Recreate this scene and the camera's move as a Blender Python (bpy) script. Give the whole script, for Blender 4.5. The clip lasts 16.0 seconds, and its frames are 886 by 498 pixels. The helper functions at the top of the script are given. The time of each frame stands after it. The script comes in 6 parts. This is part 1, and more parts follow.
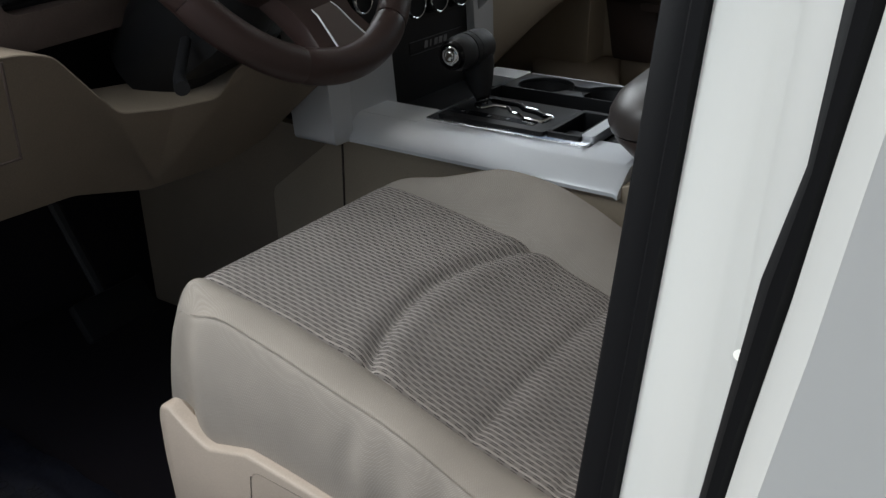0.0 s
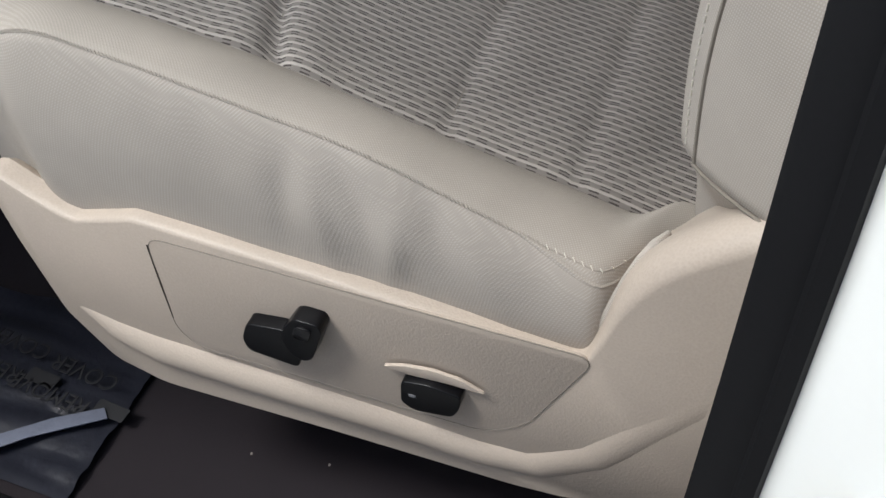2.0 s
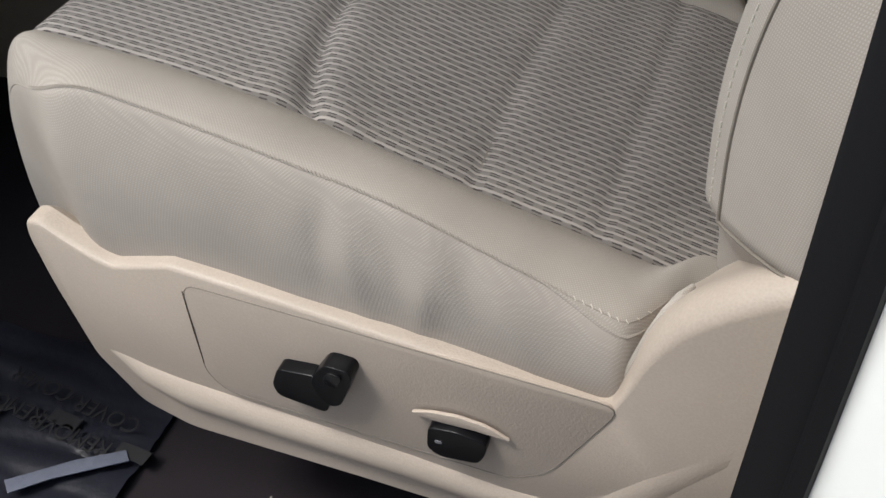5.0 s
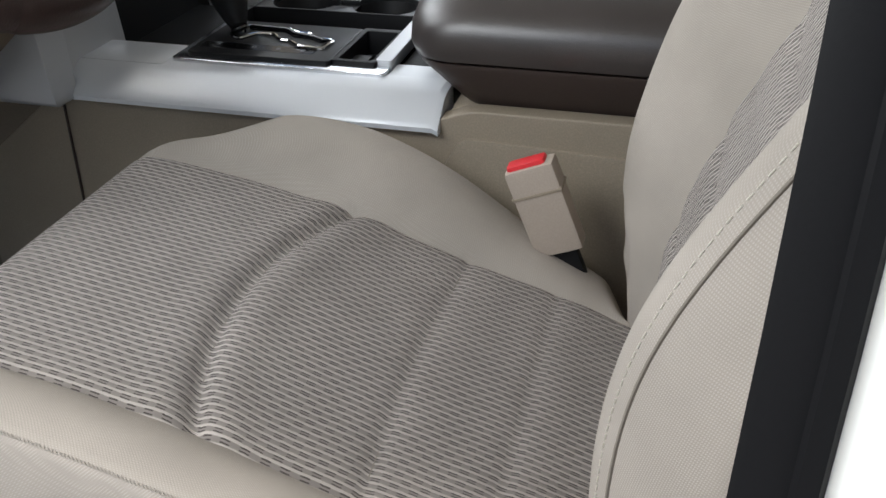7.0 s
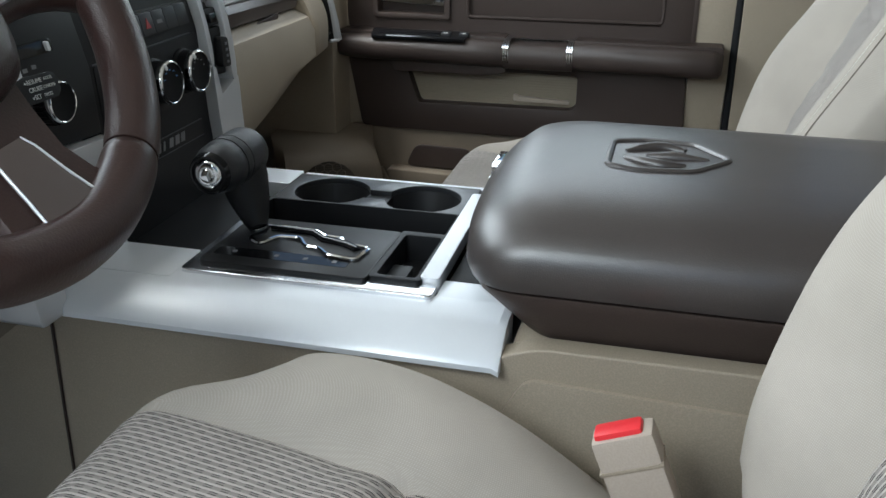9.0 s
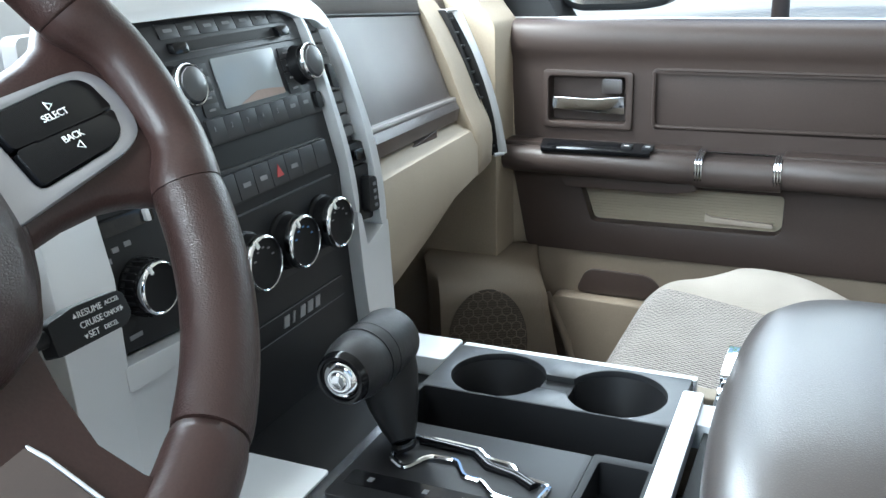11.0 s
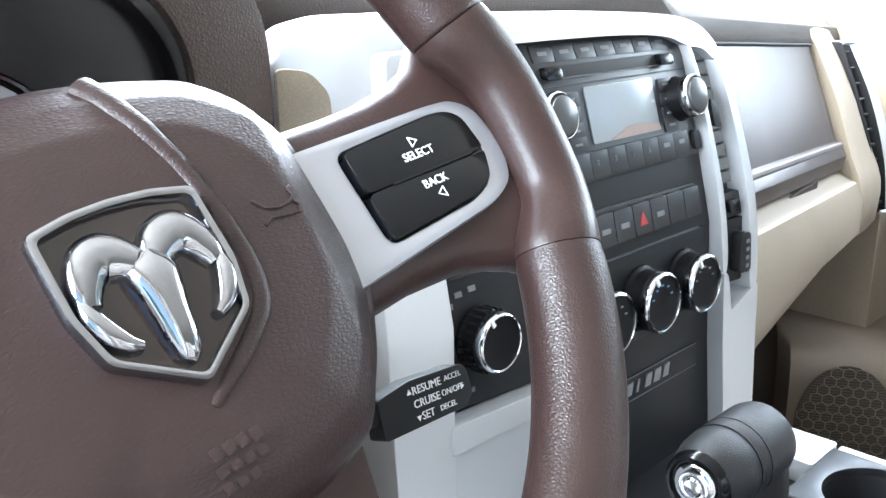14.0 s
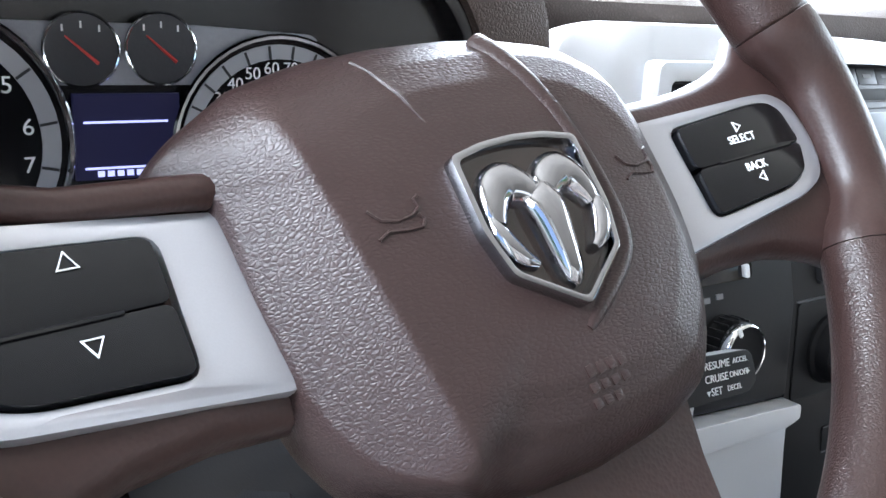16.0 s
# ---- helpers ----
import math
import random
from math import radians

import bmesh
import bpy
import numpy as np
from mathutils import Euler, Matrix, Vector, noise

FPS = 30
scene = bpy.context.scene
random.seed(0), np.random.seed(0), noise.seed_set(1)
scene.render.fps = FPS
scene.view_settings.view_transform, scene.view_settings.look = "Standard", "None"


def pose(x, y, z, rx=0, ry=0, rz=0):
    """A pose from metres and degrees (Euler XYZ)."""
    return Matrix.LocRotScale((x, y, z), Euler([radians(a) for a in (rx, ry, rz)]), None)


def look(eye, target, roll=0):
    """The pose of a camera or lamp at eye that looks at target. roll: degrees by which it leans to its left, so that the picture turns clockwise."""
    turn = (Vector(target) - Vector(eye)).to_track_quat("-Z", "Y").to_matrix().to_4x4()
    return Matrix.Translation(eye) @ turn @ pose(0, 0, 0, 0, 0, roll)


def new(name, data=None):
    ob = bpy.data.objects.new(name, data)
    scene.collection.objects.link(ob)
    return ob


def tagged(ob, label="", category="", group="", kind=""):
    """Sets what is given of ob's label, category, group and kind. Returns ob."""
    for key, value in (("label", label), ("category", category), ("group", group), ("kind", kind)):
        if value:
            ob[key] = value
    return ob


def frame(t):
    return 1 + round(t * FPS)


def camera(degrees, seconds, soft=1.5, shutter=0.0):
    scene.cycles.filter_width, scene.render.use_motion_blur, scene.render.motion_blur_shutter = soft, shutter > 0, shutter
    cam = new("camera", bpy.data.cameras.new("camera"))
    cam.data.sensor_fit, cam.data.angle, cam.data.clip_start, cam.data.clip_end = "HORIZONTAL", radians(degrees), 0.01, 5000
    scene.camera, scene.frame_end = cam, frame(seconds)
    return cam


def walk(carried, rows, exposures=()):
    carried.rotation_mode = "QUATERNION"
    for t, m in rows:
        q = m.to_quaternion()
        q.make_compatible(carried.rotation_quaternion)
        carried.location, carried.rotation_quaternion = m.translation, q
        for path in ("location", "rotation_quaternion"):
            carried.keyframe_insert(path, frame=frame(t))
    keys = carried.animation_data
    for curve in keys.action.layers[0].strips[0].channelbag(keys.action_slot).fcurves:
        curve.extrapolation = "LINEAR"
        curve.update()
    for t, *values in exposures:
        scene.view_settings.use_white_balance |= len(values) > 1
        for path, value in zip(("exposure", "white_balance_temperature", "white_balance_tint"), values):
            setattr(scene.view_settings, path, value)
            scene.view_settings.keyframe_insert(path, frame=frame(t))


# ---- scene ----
from mathutils.bvhtree import BVHTree

cam = camera(51.2, 16.0, soft=1.5)
PATH = [
    (0, (-1.156, -0.640, 0.801), (-0.029, 0.120, 0.168), -0.8),
    (0.5, (-1.075, -0.563, 0.782), (0.066, 0.130, 0.098), -2.2),
    (1, (-1.034, -0.525, 0.742), (0.069, 0.099, -0.062), -2.5),
    (1.5, (-1.027, -0.504, 0.705), (-0.002, 0.043, -0.244), -5.3),
    (2, (-1.020, -0.488, 0.683), (-0.078, -0.040, -0.396), -7.3),
    (2.5, (-1.021, -0.484, 0.674), (-0.110, -0.055, -0.437), -7.8),
    (3, (-1.023, -0.482, 0.675), (-0.114, -0.044, -0.435), -7.5),
    (3.2, (-1.021, -0.483, 0.674), (-0.121, -0.037, -0.440), -7.8),
    (5.5, (-1.034, -0.476, 0.708), (0.023, -0.031, -0.258), -4.7),
    (6, (-1.024, -0.458, 0.719), (0.117, -0.061, -0.171), -1.9),
    (6.5, (-1.021, -0.461, 0.736), (0.165, -0.091, -0.105), -1.1),
    (7, (-1.010, -0.471, 0.755), (0.237, -0.134, -0.007), -0.8),
    (7.5, (-0.994, -0.485, 0.773), (0.283, -0.144, 0.065), -0.1),
    (8, (-0.962, -0.483, 0.772), (0.343, -0.123, 0.125), 1.4),
    (8.2, (-0.946, -0.460, 0.772), (0.372, -0.113, 0.146), 1.1),
    (10.3, (-0.685, -0.306, 0.797), (0.669, 0.091, 0.290), -1.2),
    (10.5, (-0.665, -0.297, 0.796), (0.675, 0.163, 0.303), -1.4),
    (11, (-0.630, -0.268, 0.798), (0.671, 0.312, 0.327), -1.6),
    (11.5, (-0.596, -0.244, 0.793), (0.661, 0.422, 0.317), -1.7),
    (12, (-0.569, -0.221, 0.791), (0.646, 0.522, 0.322), -1.3),
    (12.5, (-0.550, -0.205, 0.793), (0.622, 0.608, 0.329), -0.9),
    (13, (-0.539, -0.196, 0.795), (0.591, 0.682, 0.347), -1.1),
    (13.5, (-0.538, -0.197, 0.794), (0.567, 0.716, 0.351), -1.1),
    (14, (-0.561, -0.191, 0.794), (0.461, 0.819, 0.365), -0.6),
    (14.5, (-0.584, -0.183, 0.789), (0.361, 0.911, 0.389), 0.3),
    (15, (-0.602, -0.186, 0.790), (0.305, 0.947, 0.411), 1.9),
    (15.5, (-0.615, -0.186, 0.783), (0.249, 0.985, 0.418), 2.0),
    (16, (-0.625, -0.175, 0.774), (0.215, 1.008, 0.396), 2.9),
]
walk(cam, [(t, look(eye, target, roll)) for t, eye, target, roll in PATH],
     [(0, -0.52, 6400, 7), (0.5, -0.25, 6300, 6), (1.0, 0.28, 6250, 7), (1.5, 0.08, 6300, 8), (2.0, 0.06, 6350, 8), (3.2, 0.08, 6400, 9), (5.3, 0.04, 6550, 9), (6.5, 0.02, 6550, 9), (7.5, 0.40, 6350, 8), (8.2, 0.40, 6250, 7), (10.3, 1.42, 5800, -3), (11.0, 1.85, 5750, 0), (12.0, 2.48, 5780, 2), (12.5, 2.65, 5800, 3), (14.0, 2.7, 5750, 5), (15.0, 2.6, 5780, 7), (16.0, 2.32, 5800, 8)])

# world and light
world = bpy.data.worlds.new("sky")
scene.world = world
world.use_nodes = True
wt = world.node_tree
sky = wt.nodes.new("ShaderNodeTexSky")
sky.sky_type = 'NISHITA'
sky.sun_disc = False
sky.sun_elevation = radians(64.7)
sky.sun_rotation = radians(319)
sky.air_density, sky.dust_density, sky.ozone_density = 1.0, 3.0, 1.0
wt.nodes["Background"].inputs["Strength"].default_value = 0.12
wt.links.new(sky.outputs["Color"], wt.nodes["Background"].inputs["Color"])
sun = new("sun", bpy.data.lights.new("sun", 'SUN'))
sun.data.energy, sun.data.angle, sun.data.color = 2.7, radians(14), (1.0, 0.98, 0.95)
sun.matrix_world = look((-2.8, 3.2, 9.0), (0, 0, 0))


def fill_lamp(name, m, w, h, power):
    """An added area lamp that stands in for the sky's light."""
    ob = new(name, bpy.data.lights.new(name, 'AREA'))
    ob.data.shape, ob.data.size, ob.data.size_y, ob.data.energy = 'RECTANGLE', w, h, power
    ob.data.color = (0.95, 0.98, 1.0)
    ob.matrix_world = m
    return ob


fill_lamp("windscreen_light", look((0, .58, .995), (0, .14, .56)), 1.5, 0.50, 15.0)
fill_lamp("passenger_window_light", look((.93, -.05, .97), (-.3, -.15, .35)), 0.65, 0.26, 1.4)
# added fill in the open doorway, where no window stands
fill_lamp("driver_doorway_fill", look((-.90, .12, 1.0), (-.42, .02, .66)), 0.55, 0.28, 5.6)
# added fill from behind; the rear wall has no window
fill_lamp("rear_fill", look((0, -1.68, .98), (0, .3, .60)), 1.3, 0.30, 0.6)

# ---- materials ----
def material(name, base, rough=0.5, metal=0.0, spec=0.5):
    m = bpy.data.materials.new(name)
    m.use_nodes = True
    b = m.node_tree.nodes["Principled BSDF"]
    b.inputs["Base Color"].default_value = (*base, 1)
    b.inputs["Roughness"].default_value = rough
    b.inputs["Metallic"].default_value = metal
    b.inputs["Specular IOR Level"].default_value = spec
    return m


def nd(m, kind, **sets):
    n = m.node_tree.nodes.new(kind)
    for k, v in sets.items():
        n.inputs[k.replace("_", " ")].default_value = v
    return n


def ln(m, a, b):
    m.node_tree.links.new(a, b)


def bsdf(m):
    return m.node_tree.nodes["Principled BSDF"]


def grain(m, base, scale=900.0, amount=0.12, bump=0.25, dist=0.0006, blotch=9.0, blotch_amount=0.10, cells=False):
    """Two scales of variation: a fine grain with relief, and broad uneven wear."""
    co = nd(m, "ShaderNodeTexCoord")
    if cells:
        fine = nd(m, "ShaderNodeTexVoronoi", Scale=scale)
        fine_out = fine.outputs["Distance"]
    else:
        fine = nd(m, "ShaderNodeTexNoise", Scale=scale, Detail=3.0)
        fine_out = fine.outputs["Fac"]
    broad = nd(m, "ShaderNodeTexNoise", Scale=blotch, Detail=4.0)
    ln(m, co.outputs["Object"], fine.inputs["Vector"])
    ln(m, co.outputs["Object"], broad.inputs["Vector"])
    mix1 = m.node_tree.nodes.new("ShaderNodeMix")
    mix1.data_type = 'RGBA'
    mix1.inputs[6].default_value = (*[c * (1 - amount) for c in base], 1)
    mix1.inputs[7].default_value = (*[min(1, c * (1 + amount)) for c in base], 1)
    ln(m, fine_out, mix1.inputs[0])
    mix2 = m.node_tree.nodes.new("ShaderNodeMix")
    mix2.data_type = 'RGBA'
    mix2.blend_type = 'MULTIPLY'
    mix2.inputs[0].default_value = 1.0
    ramp = nd(m, "ShaderNodeMapRange")
    ramp.inputs["From Min"].default_value, ramp.inputs["From Max"].default_value = 0.3, 0.7
    ramp.inputs["To Min"].default_value, ramp.inputs["To Max"].default_value = 1 - blotch_amount, 1.0
    ln(m, broad.outputs["Fac"], ramp.inputs["Value"])
    ln(m, mix1.outputs[2], mix2.inputs[6])
    ln(m, ramp.outputs["Result"], mix2.inputs[7])
    ln(m, mix2.outputs[2], bsdf(m).inputs["Base Color"])
    bp = nd(m, "ShaderNodeBump", Strength=bump, Distance=dist)
    ln(m, fine_out, bp.inputs["Height"])
    ln(m, bp.outputs["Normal"], bsdf(m).inputs["Normal"])
    return m


def grained(name, base, rough=0.5, metal=0.0, spec=0.5, **kw):
    return grain(material(name, base, rough, metal, spec), base, **kw)


TAN = (0.320, 0.268, 0.205)
BROWN = (0.048, 0.034, 0.029)
M_tan = grained("tan_plastic", TAN, 0.55, spec=0.35, scale=700, cells=True, bump=0.25, dist=0.0005)
# the tan plastic again, darkened: footwell shade put into its colour
M_tan_shaded = grained("shaded_tan_plastic", (.195, .158, .120), .6, spec=.3, scale=700, cells=True, bump=.25, dist=.0005)
M_tan_trim = grained("tan_seat_trim", (0.447, 0.378, 0.315), 0.5, spec=0.35, scale=650, amount=0.05, cells=True, bump=0.25, dist=0.0005)
M_brown = grained("dark_brown_plastic", BROWN, 0.48, spec=0.34, scale=700, cells=True, bump=0.3, dist=0.0005)
M_wheel = grained("brown_leather", (0.032, 0.0170, 0.0150), 0.38, spec=0.34, scale=620, cells=True, bump=0.16, dist=0.0005)


def leather(name, base, rough, spec, scale, depth, stretch=(1, 1, 1)):
    """Skin with fine cell creases and broad uneven wear."""
    m = material(name, base, rough, spec=spec)
    co = nd(m, "ShaderNodeTexCoord")
    mp = nd(m, "ShaderNodeMapping")
    mp.inputs["Scale"].default_value = stretch
    ln(m, co.outputs["Object"], mp.inputs["Vector"])
    warp = nd(m, "ShaderNodeTexNoise", Scale=scale * 0.35, Detail=2.0)
    ln(m, mp.outputs["Vector"], warp.inputs["Vector"])
    add = m.node_tree.nodes.new("ShaderNodeVectorMath")
    add.operation = 'MULTIPLY_ADD'
    add.inputs[1].default_value = (0.9 / scale,) * 3
    ln(m, warp.outputs["Color"], add.inputs[0])
    ln(m, mp.outputs["Vector"], add.inputs[2])
    vo = nd(m, "ShaderNodeTexVoronoi", Scale=scale)
    vo.feature = 'DISTANCE_TO_EDGE'
    ln(m, add.outputs[0], vo.inputs["Vector"])
    edge = nd(m, "ShaderNodeMapRange", From_Min=0.0, From_Max=0.32)
    ln(m, vo.outputs["Distance"], edge.inputs["Value"])
    broad = nd(m, "ShaderNodeTexNoise", Scale=14.0, Detail=4.0)
    ln(m, co.outputs["Object"], broad.inputs["Vector"])
    tone = nd(m, "ShaderNodeMapRange", From_Min=0.3, From_Max=0.7, To_Min=0.86, To_Max=1.08)
    ln(m, broad.outputs["Fac"], tone.inputs["Value"])
    mix = m.node_tree.nodes.new("ShaderNodeMix")
    mix.data_type = 'RGBA'
    mix.inputs[6].default_value = (*[c * 0.86 for c in base], 1)
    mix.inputs[7].default_value = (*base, 1)
    ln(m, edge.outputs[0], mix.inputs[0])
    mul = m.node_tree.nodes.new("ShaderNodeMix")
    mul.data_type, mul.blend_type = 'RGBA', 'MULTIPLY'
    mul.inputs[0].default_value = 1.0
    ln(m, mix.outputs[2], mul.inputs[6])
    ln(m, tone.outputs[0], mul.inputs[7])
    ln(m, mul.outputs[2], bsdf(m).inputs["Base Color"])
    bp = nd(m, "ShaderNodeBump", Strength=depth, Distance=0.32 / scale)
    ln(m, edge.outputs[0], bp.inputs["Height"])
    ln(m, bp.outputs["Normal"], bsdf(m).inputs["Normal"])
    return m


M_pad = leather("brown_pad_skin", (0.027, 0.0146, 0.0134), 0.42, 0.34, 720, 0.24, (0.55, 1.2, 1.0))
M_hood = leather("dash_skin", (0.080, 0.058, 0.050), 0.5, 0.35, 420, 0.40)
M_dim = material("dim_print", (0.15, 0.15, 0.16), 0.6)
M_radio = grained("satin_grey_black", (0.022, 0.022, 0.025), 0.38, spec=0.40, scale=1200, bump=0.08)
# chrome with the dark reflections of the cab put into its colour
M_emblem = material("darkened_chrome", (0.34, 0.34, 0.36), 0.05, 1.0)
M_field = material("emblem_field", (0.016, 0.010, 0.008), 0.10, spec=0.6)
M_knob = grained("knob_black", (0.006, 0.006, 0.007), 0.5, spec=0.12, scale=900, bump=0.05)
M_black = grained("black_plastic", (0.010, 0.010, 0.011), 0.48, spec=0.24, scale=800, bump=0.15)
M_gloss = material("gloss_black", (0.006, 0.006, 0.007), 0.14, spec=0.28)
M_deep = material("dark_recess", (0.008, 0.008, 0.009), 0.6)
M_silver = grained("silver_paint", (0.55, 0.56, 0.58), 0.35, metal=0.30, scale=1600, amount=0.04, bump=0.02, blotch_amount=0.04)
M_trim = grained("satin_wheel_silver", (0.42, 0.42, 0.45), 0.30, metal=0.65, scale=1600, amount=0.04, bump=0.02, blotch_amount=0.04)
# lit copy of the silver paint: the deck's window glare is in the colour
M_silver_lit = grained("lit_silver_paint", (0.70, 0.72, 0.75), 0.38, metal=0.20, scale=1600, amount=0.04, bump=0.02, blotch_amount=0.04)
M_bright = material("bright_trim", (0.72, 0.73, 0.75), 0.20, 1.0)
M_chrome = material("chrome", (0.66, 0.67, 0.69), 0.07, 1.0)

M_white = grained("white_paint", (0.82, 0.83, 0.80), 0.25, scale=300, amount=0.01, bump=0.0, blotch=3, blotch_amount=0.03)
M_rubber = grained("black_rubber", (0.006, 0.006, 0.007), 0.6, spec=0.2, scale=500, bump=0.1)
M_carpet = grained("dark_carpet", (0.026, 0.022, 0.025), 0.95, spec=0.1, scale=1400, amount=0.5, bump=0.8, dist=0.002)
M_mat = grained("floor_cover_film", (0.034, 0.036, 0.050), 0.30, spec=0.4, scale=60, amount=0.15, bump=0.35, dist=0.003)
M_glass_disp = material("display", (0.30, 0.325, 0.35), 0.18)
M_red = material("red_plastic", (0.75, 0.03, 0.04), 0.4)
M_mark = material("white_print", (0.8, 0.8, 0.8), 0.5)
M_head = grained("headliner", (0.5, 0.47, 0.42), 0.9, scale=900, bump=0.2)


# ---- building helpers ----
def part(name, bm, mat, parent=None, label="", smooth=True, angle=40):
    bmesh.ops.recalc_face_normals(bm, faces=bm.faces)
    me = bpy.data.meshes.new(name)
    bm.to_mesh(me)
    bm.free()
    me.materials.append(mat)
    if smooth:
        me.polygons.foreach_set("use_smooth", [True] * len(me.polygons))
        me.set_sharp_from_angle(angle=radians(angle))
    ob = new(name, me)
    if parent is not None:
        ob.parent = parent
    if label:
        ob["label"] = label
    return ob


def thing(name, label, category, group="", kind="", m=None):
    ob = tagged(new(name), label, category, group, kind)
    ob.empty_display_size = 0.05
    if m is not None:
        ob.matrix_world = m
    return ob


def bevel_all(bm, w, seg=3, ang=30):
    es = [e for e in bm.edges if len(e.link_faces) == 2 and e.calc_face_angle(0) > radians(ang)]
    if es and w > 0:
        bmesh.ops.bevel(bm, geom=es, offset=w, offset_type='OFFSET', segments=seg, profile=0.6, affect='EDGES', clamp_overlap=True)


def box(c, s, bev=0.004, m=None, seg=2):
    bm = bmesh.new()
    bmesh.ops.create_cube(bm, size=1)
    bmesh.ops.transform(bm, matrix=Matrix.Diagonal((*s, 1)), verts=bm.verts)
    bevel_all(bm, bev, seg)
    bmesh.ops.transform(bm, matrix=Matrix.Translation(c) @ (m or Matrix()), verts=bm.verts)
    return bm


AXES = {"x": ((0, 1, 0), (0, 0, 1), (1, 0, 0)), "y": ((1, 0, 0), (0, 0, 1), (0, 1, 0)), "z": ((1, 0, 0), (0, 1, 0), (0, 0, 1))}


def prism(pts, axis, a, b, bev=0.004, seg=2, hole=None):
    """A plate: the outline pts in the plane across the axis, from a to b along it."""
    u, v, w = (Vector(q) for q in AXES[axis])
    bm = bmesh.new()
    va = [bm.verts.new(u * p + v * q + w * a) for p, q in pts]
    vb = [bm.verts.new(u * p + v * q + w * b) for p, q in pts]
    n = len(pts)
    bm.faces.new(va)
    bm.faces.new(vb[::-1])
    for i in range(n):
        bm.faces.new((va[i], vb[i], vb[(i + 1) % n], va[(i + 1) % n]))
    bmesh.ops.recalc_face_normals(bm, faces=bm.faces)
    bevel_all(bm, bev, seg, 20)
    return bm


def rounded(pts, r, seg=4):
    """Rounds the corners of an outline."""
    out = []
    n = len(pts)
    for i in range(n):
        p0, p, p1 = (Vector(pts[(i + k) % n]) for k in (-1, 0, 1))
        d0, d1 = (p0 - p), (p1 - p)
        rr = min(r, d0.length * 0.45, d1.length * 0.45)
        a, b = p + d0.normalized() * rr, p + d1.normalized() * rr
        for k in range(seg + 1):
            t = k / seg
            out.append(tuple(a * (1 - t) ** 2 + p * 2 * t * (1 - t) + b * t * t))
    return out


def rect(x0, y0, x1, y1):
    return [(x0, y0), (x1, y0), (x1, y1), (x0, y1)]


def frame_plate(outer, inner, axis, a, b, bev=0.003):
    """A frame: outline with an opening; both outlines have the same count of points."""
    u, v, w = (Vector(q) for q in AXES[axis])
    bm = bmesh.new()
    rings = [[bm.verts.new(u * p + v * q + w * h) for p, q in o] for o, h in ((outer, a), (outer, b), (inner, b), (inner, a))]
    n = len(outer)
    for k in range(4):
        r0, r1 = rings[k], rings[(k + 1) % 4]
        for i in range(n):
            bm.faces.new((r0[i], r1[i], r1[(i + 1) % n], r0[(i + 1) % n]))
    bmesh.ops.recalc_face_normals(bm, faces=bm.faces)
    bevel_all(bm, bev, 2, 50)
    return bm


def loft(rings, close=True, caps=True):
    bm = bmesh.new()
    vs = [[bm.verts.new(p) for p in r] for r in rings]
    n = len(rings[0])
    for a, b in zip(vs, vs[1:]):
        for i in range(n if close else n - 1):
            bm.faces.new((a[i], a[(i + 1) % n], b[(i + 1) % n], b[i]))
    if caps and close:
        bm.faces.new(vs[0])
        bm.faces.new(vs[-1][::-1])
    return bm


def tube(path, r, n=12, close=False):
    """A round bar along a path; r may be a number or one radius a point."""
    P = [Vector(p) for p in path]
    N = len(P)
    rings, up = [], None
    for i, p in enumerate(P):
        t = (P[(i + 1) % N] - P[i - 1]) if close else (P[min(i + 1, N - 1)] - P[max(i - 1, 0)])
        t.normalize()
        if up is None:
            up = t.orthogonal().normalized()
        up = (up - t * up.dot(t)).normalized()
        s = t.cross(up)
        rr = r[i] if isinstance(r, (list, tuple)) else r
        rings.append([p + (up * math.cos(2 * math.pi * k / n) + s * math.sin(2 * math.pi * k / n)) * rr for k in range(n)])
    if close:
        rings.append(rings[0])
        bm = loft(rings, caps=False)
        bmesh.ops.remove_doubles(bm, verts=bm.verts, dist=1e-6)
        return bm
    return loft(rings)


def revolve(profile, n=40, m=None, caps=True):
    """Turns a profile of (radius, height) round z."""
    rings = []
    for r, h in profile:
        rings.append([Vector((max(r, 1e-5) * math.cos(2 * math.pi * k / n), max(r, 1e-5) * math.sin(2 * math.pi * k / n), h)) for k in range(n)])
    bm = loft(rings, caps=caps)
    if m is not None:
        bmesh.ops.transform(bm, matrix=m, verts=bm.verts)
    return bm


def join(*bms):
    out = bms[0]
    for b in bms[1:]:
        me = bpy.data.meshes.new("tmp")
        b.to_mesh(me)
        b.free()
        out.from_mesh(me)
        bpy.data.meshes.remove(me)
    return out


def lerp(a, b, t):
    return a + (b - a) * t


def smooth01(t):
    t = min(1, max(0, t))
    return t * t * (3 - 2 * t)


def table_at(tab, x):
    """Straight-line look-up in a table of (x, y)."""
    if x <= tab[0][0]:
        return tab[0][1]
    for (x0, y0), (x1, y1) in zip(tab, tab[1:]):
        if x <= x1:
            return lerp(y0, y1, (x - x0) / (x1 - x0))
    return tab[-1][1]


def words(text, size, mat, m, parent, name="lettering", align='CENTER'):
    cu = bpy.data.curves.new(name, 'FONT')
    cu.body, cu.size, cu.align_x, cu.align_y, cu.extrude = text, size, align, 'CENTER', 0.0002
    me = bpy.data.meshes.new_from_object(bpy.data.objects.new("tmp", cu))
    me.materials.clear()
    me.materials.append(mat)
    ob = new(name, me)
    ob.parent = parent
    ob.matrix_basis = m
    return ob


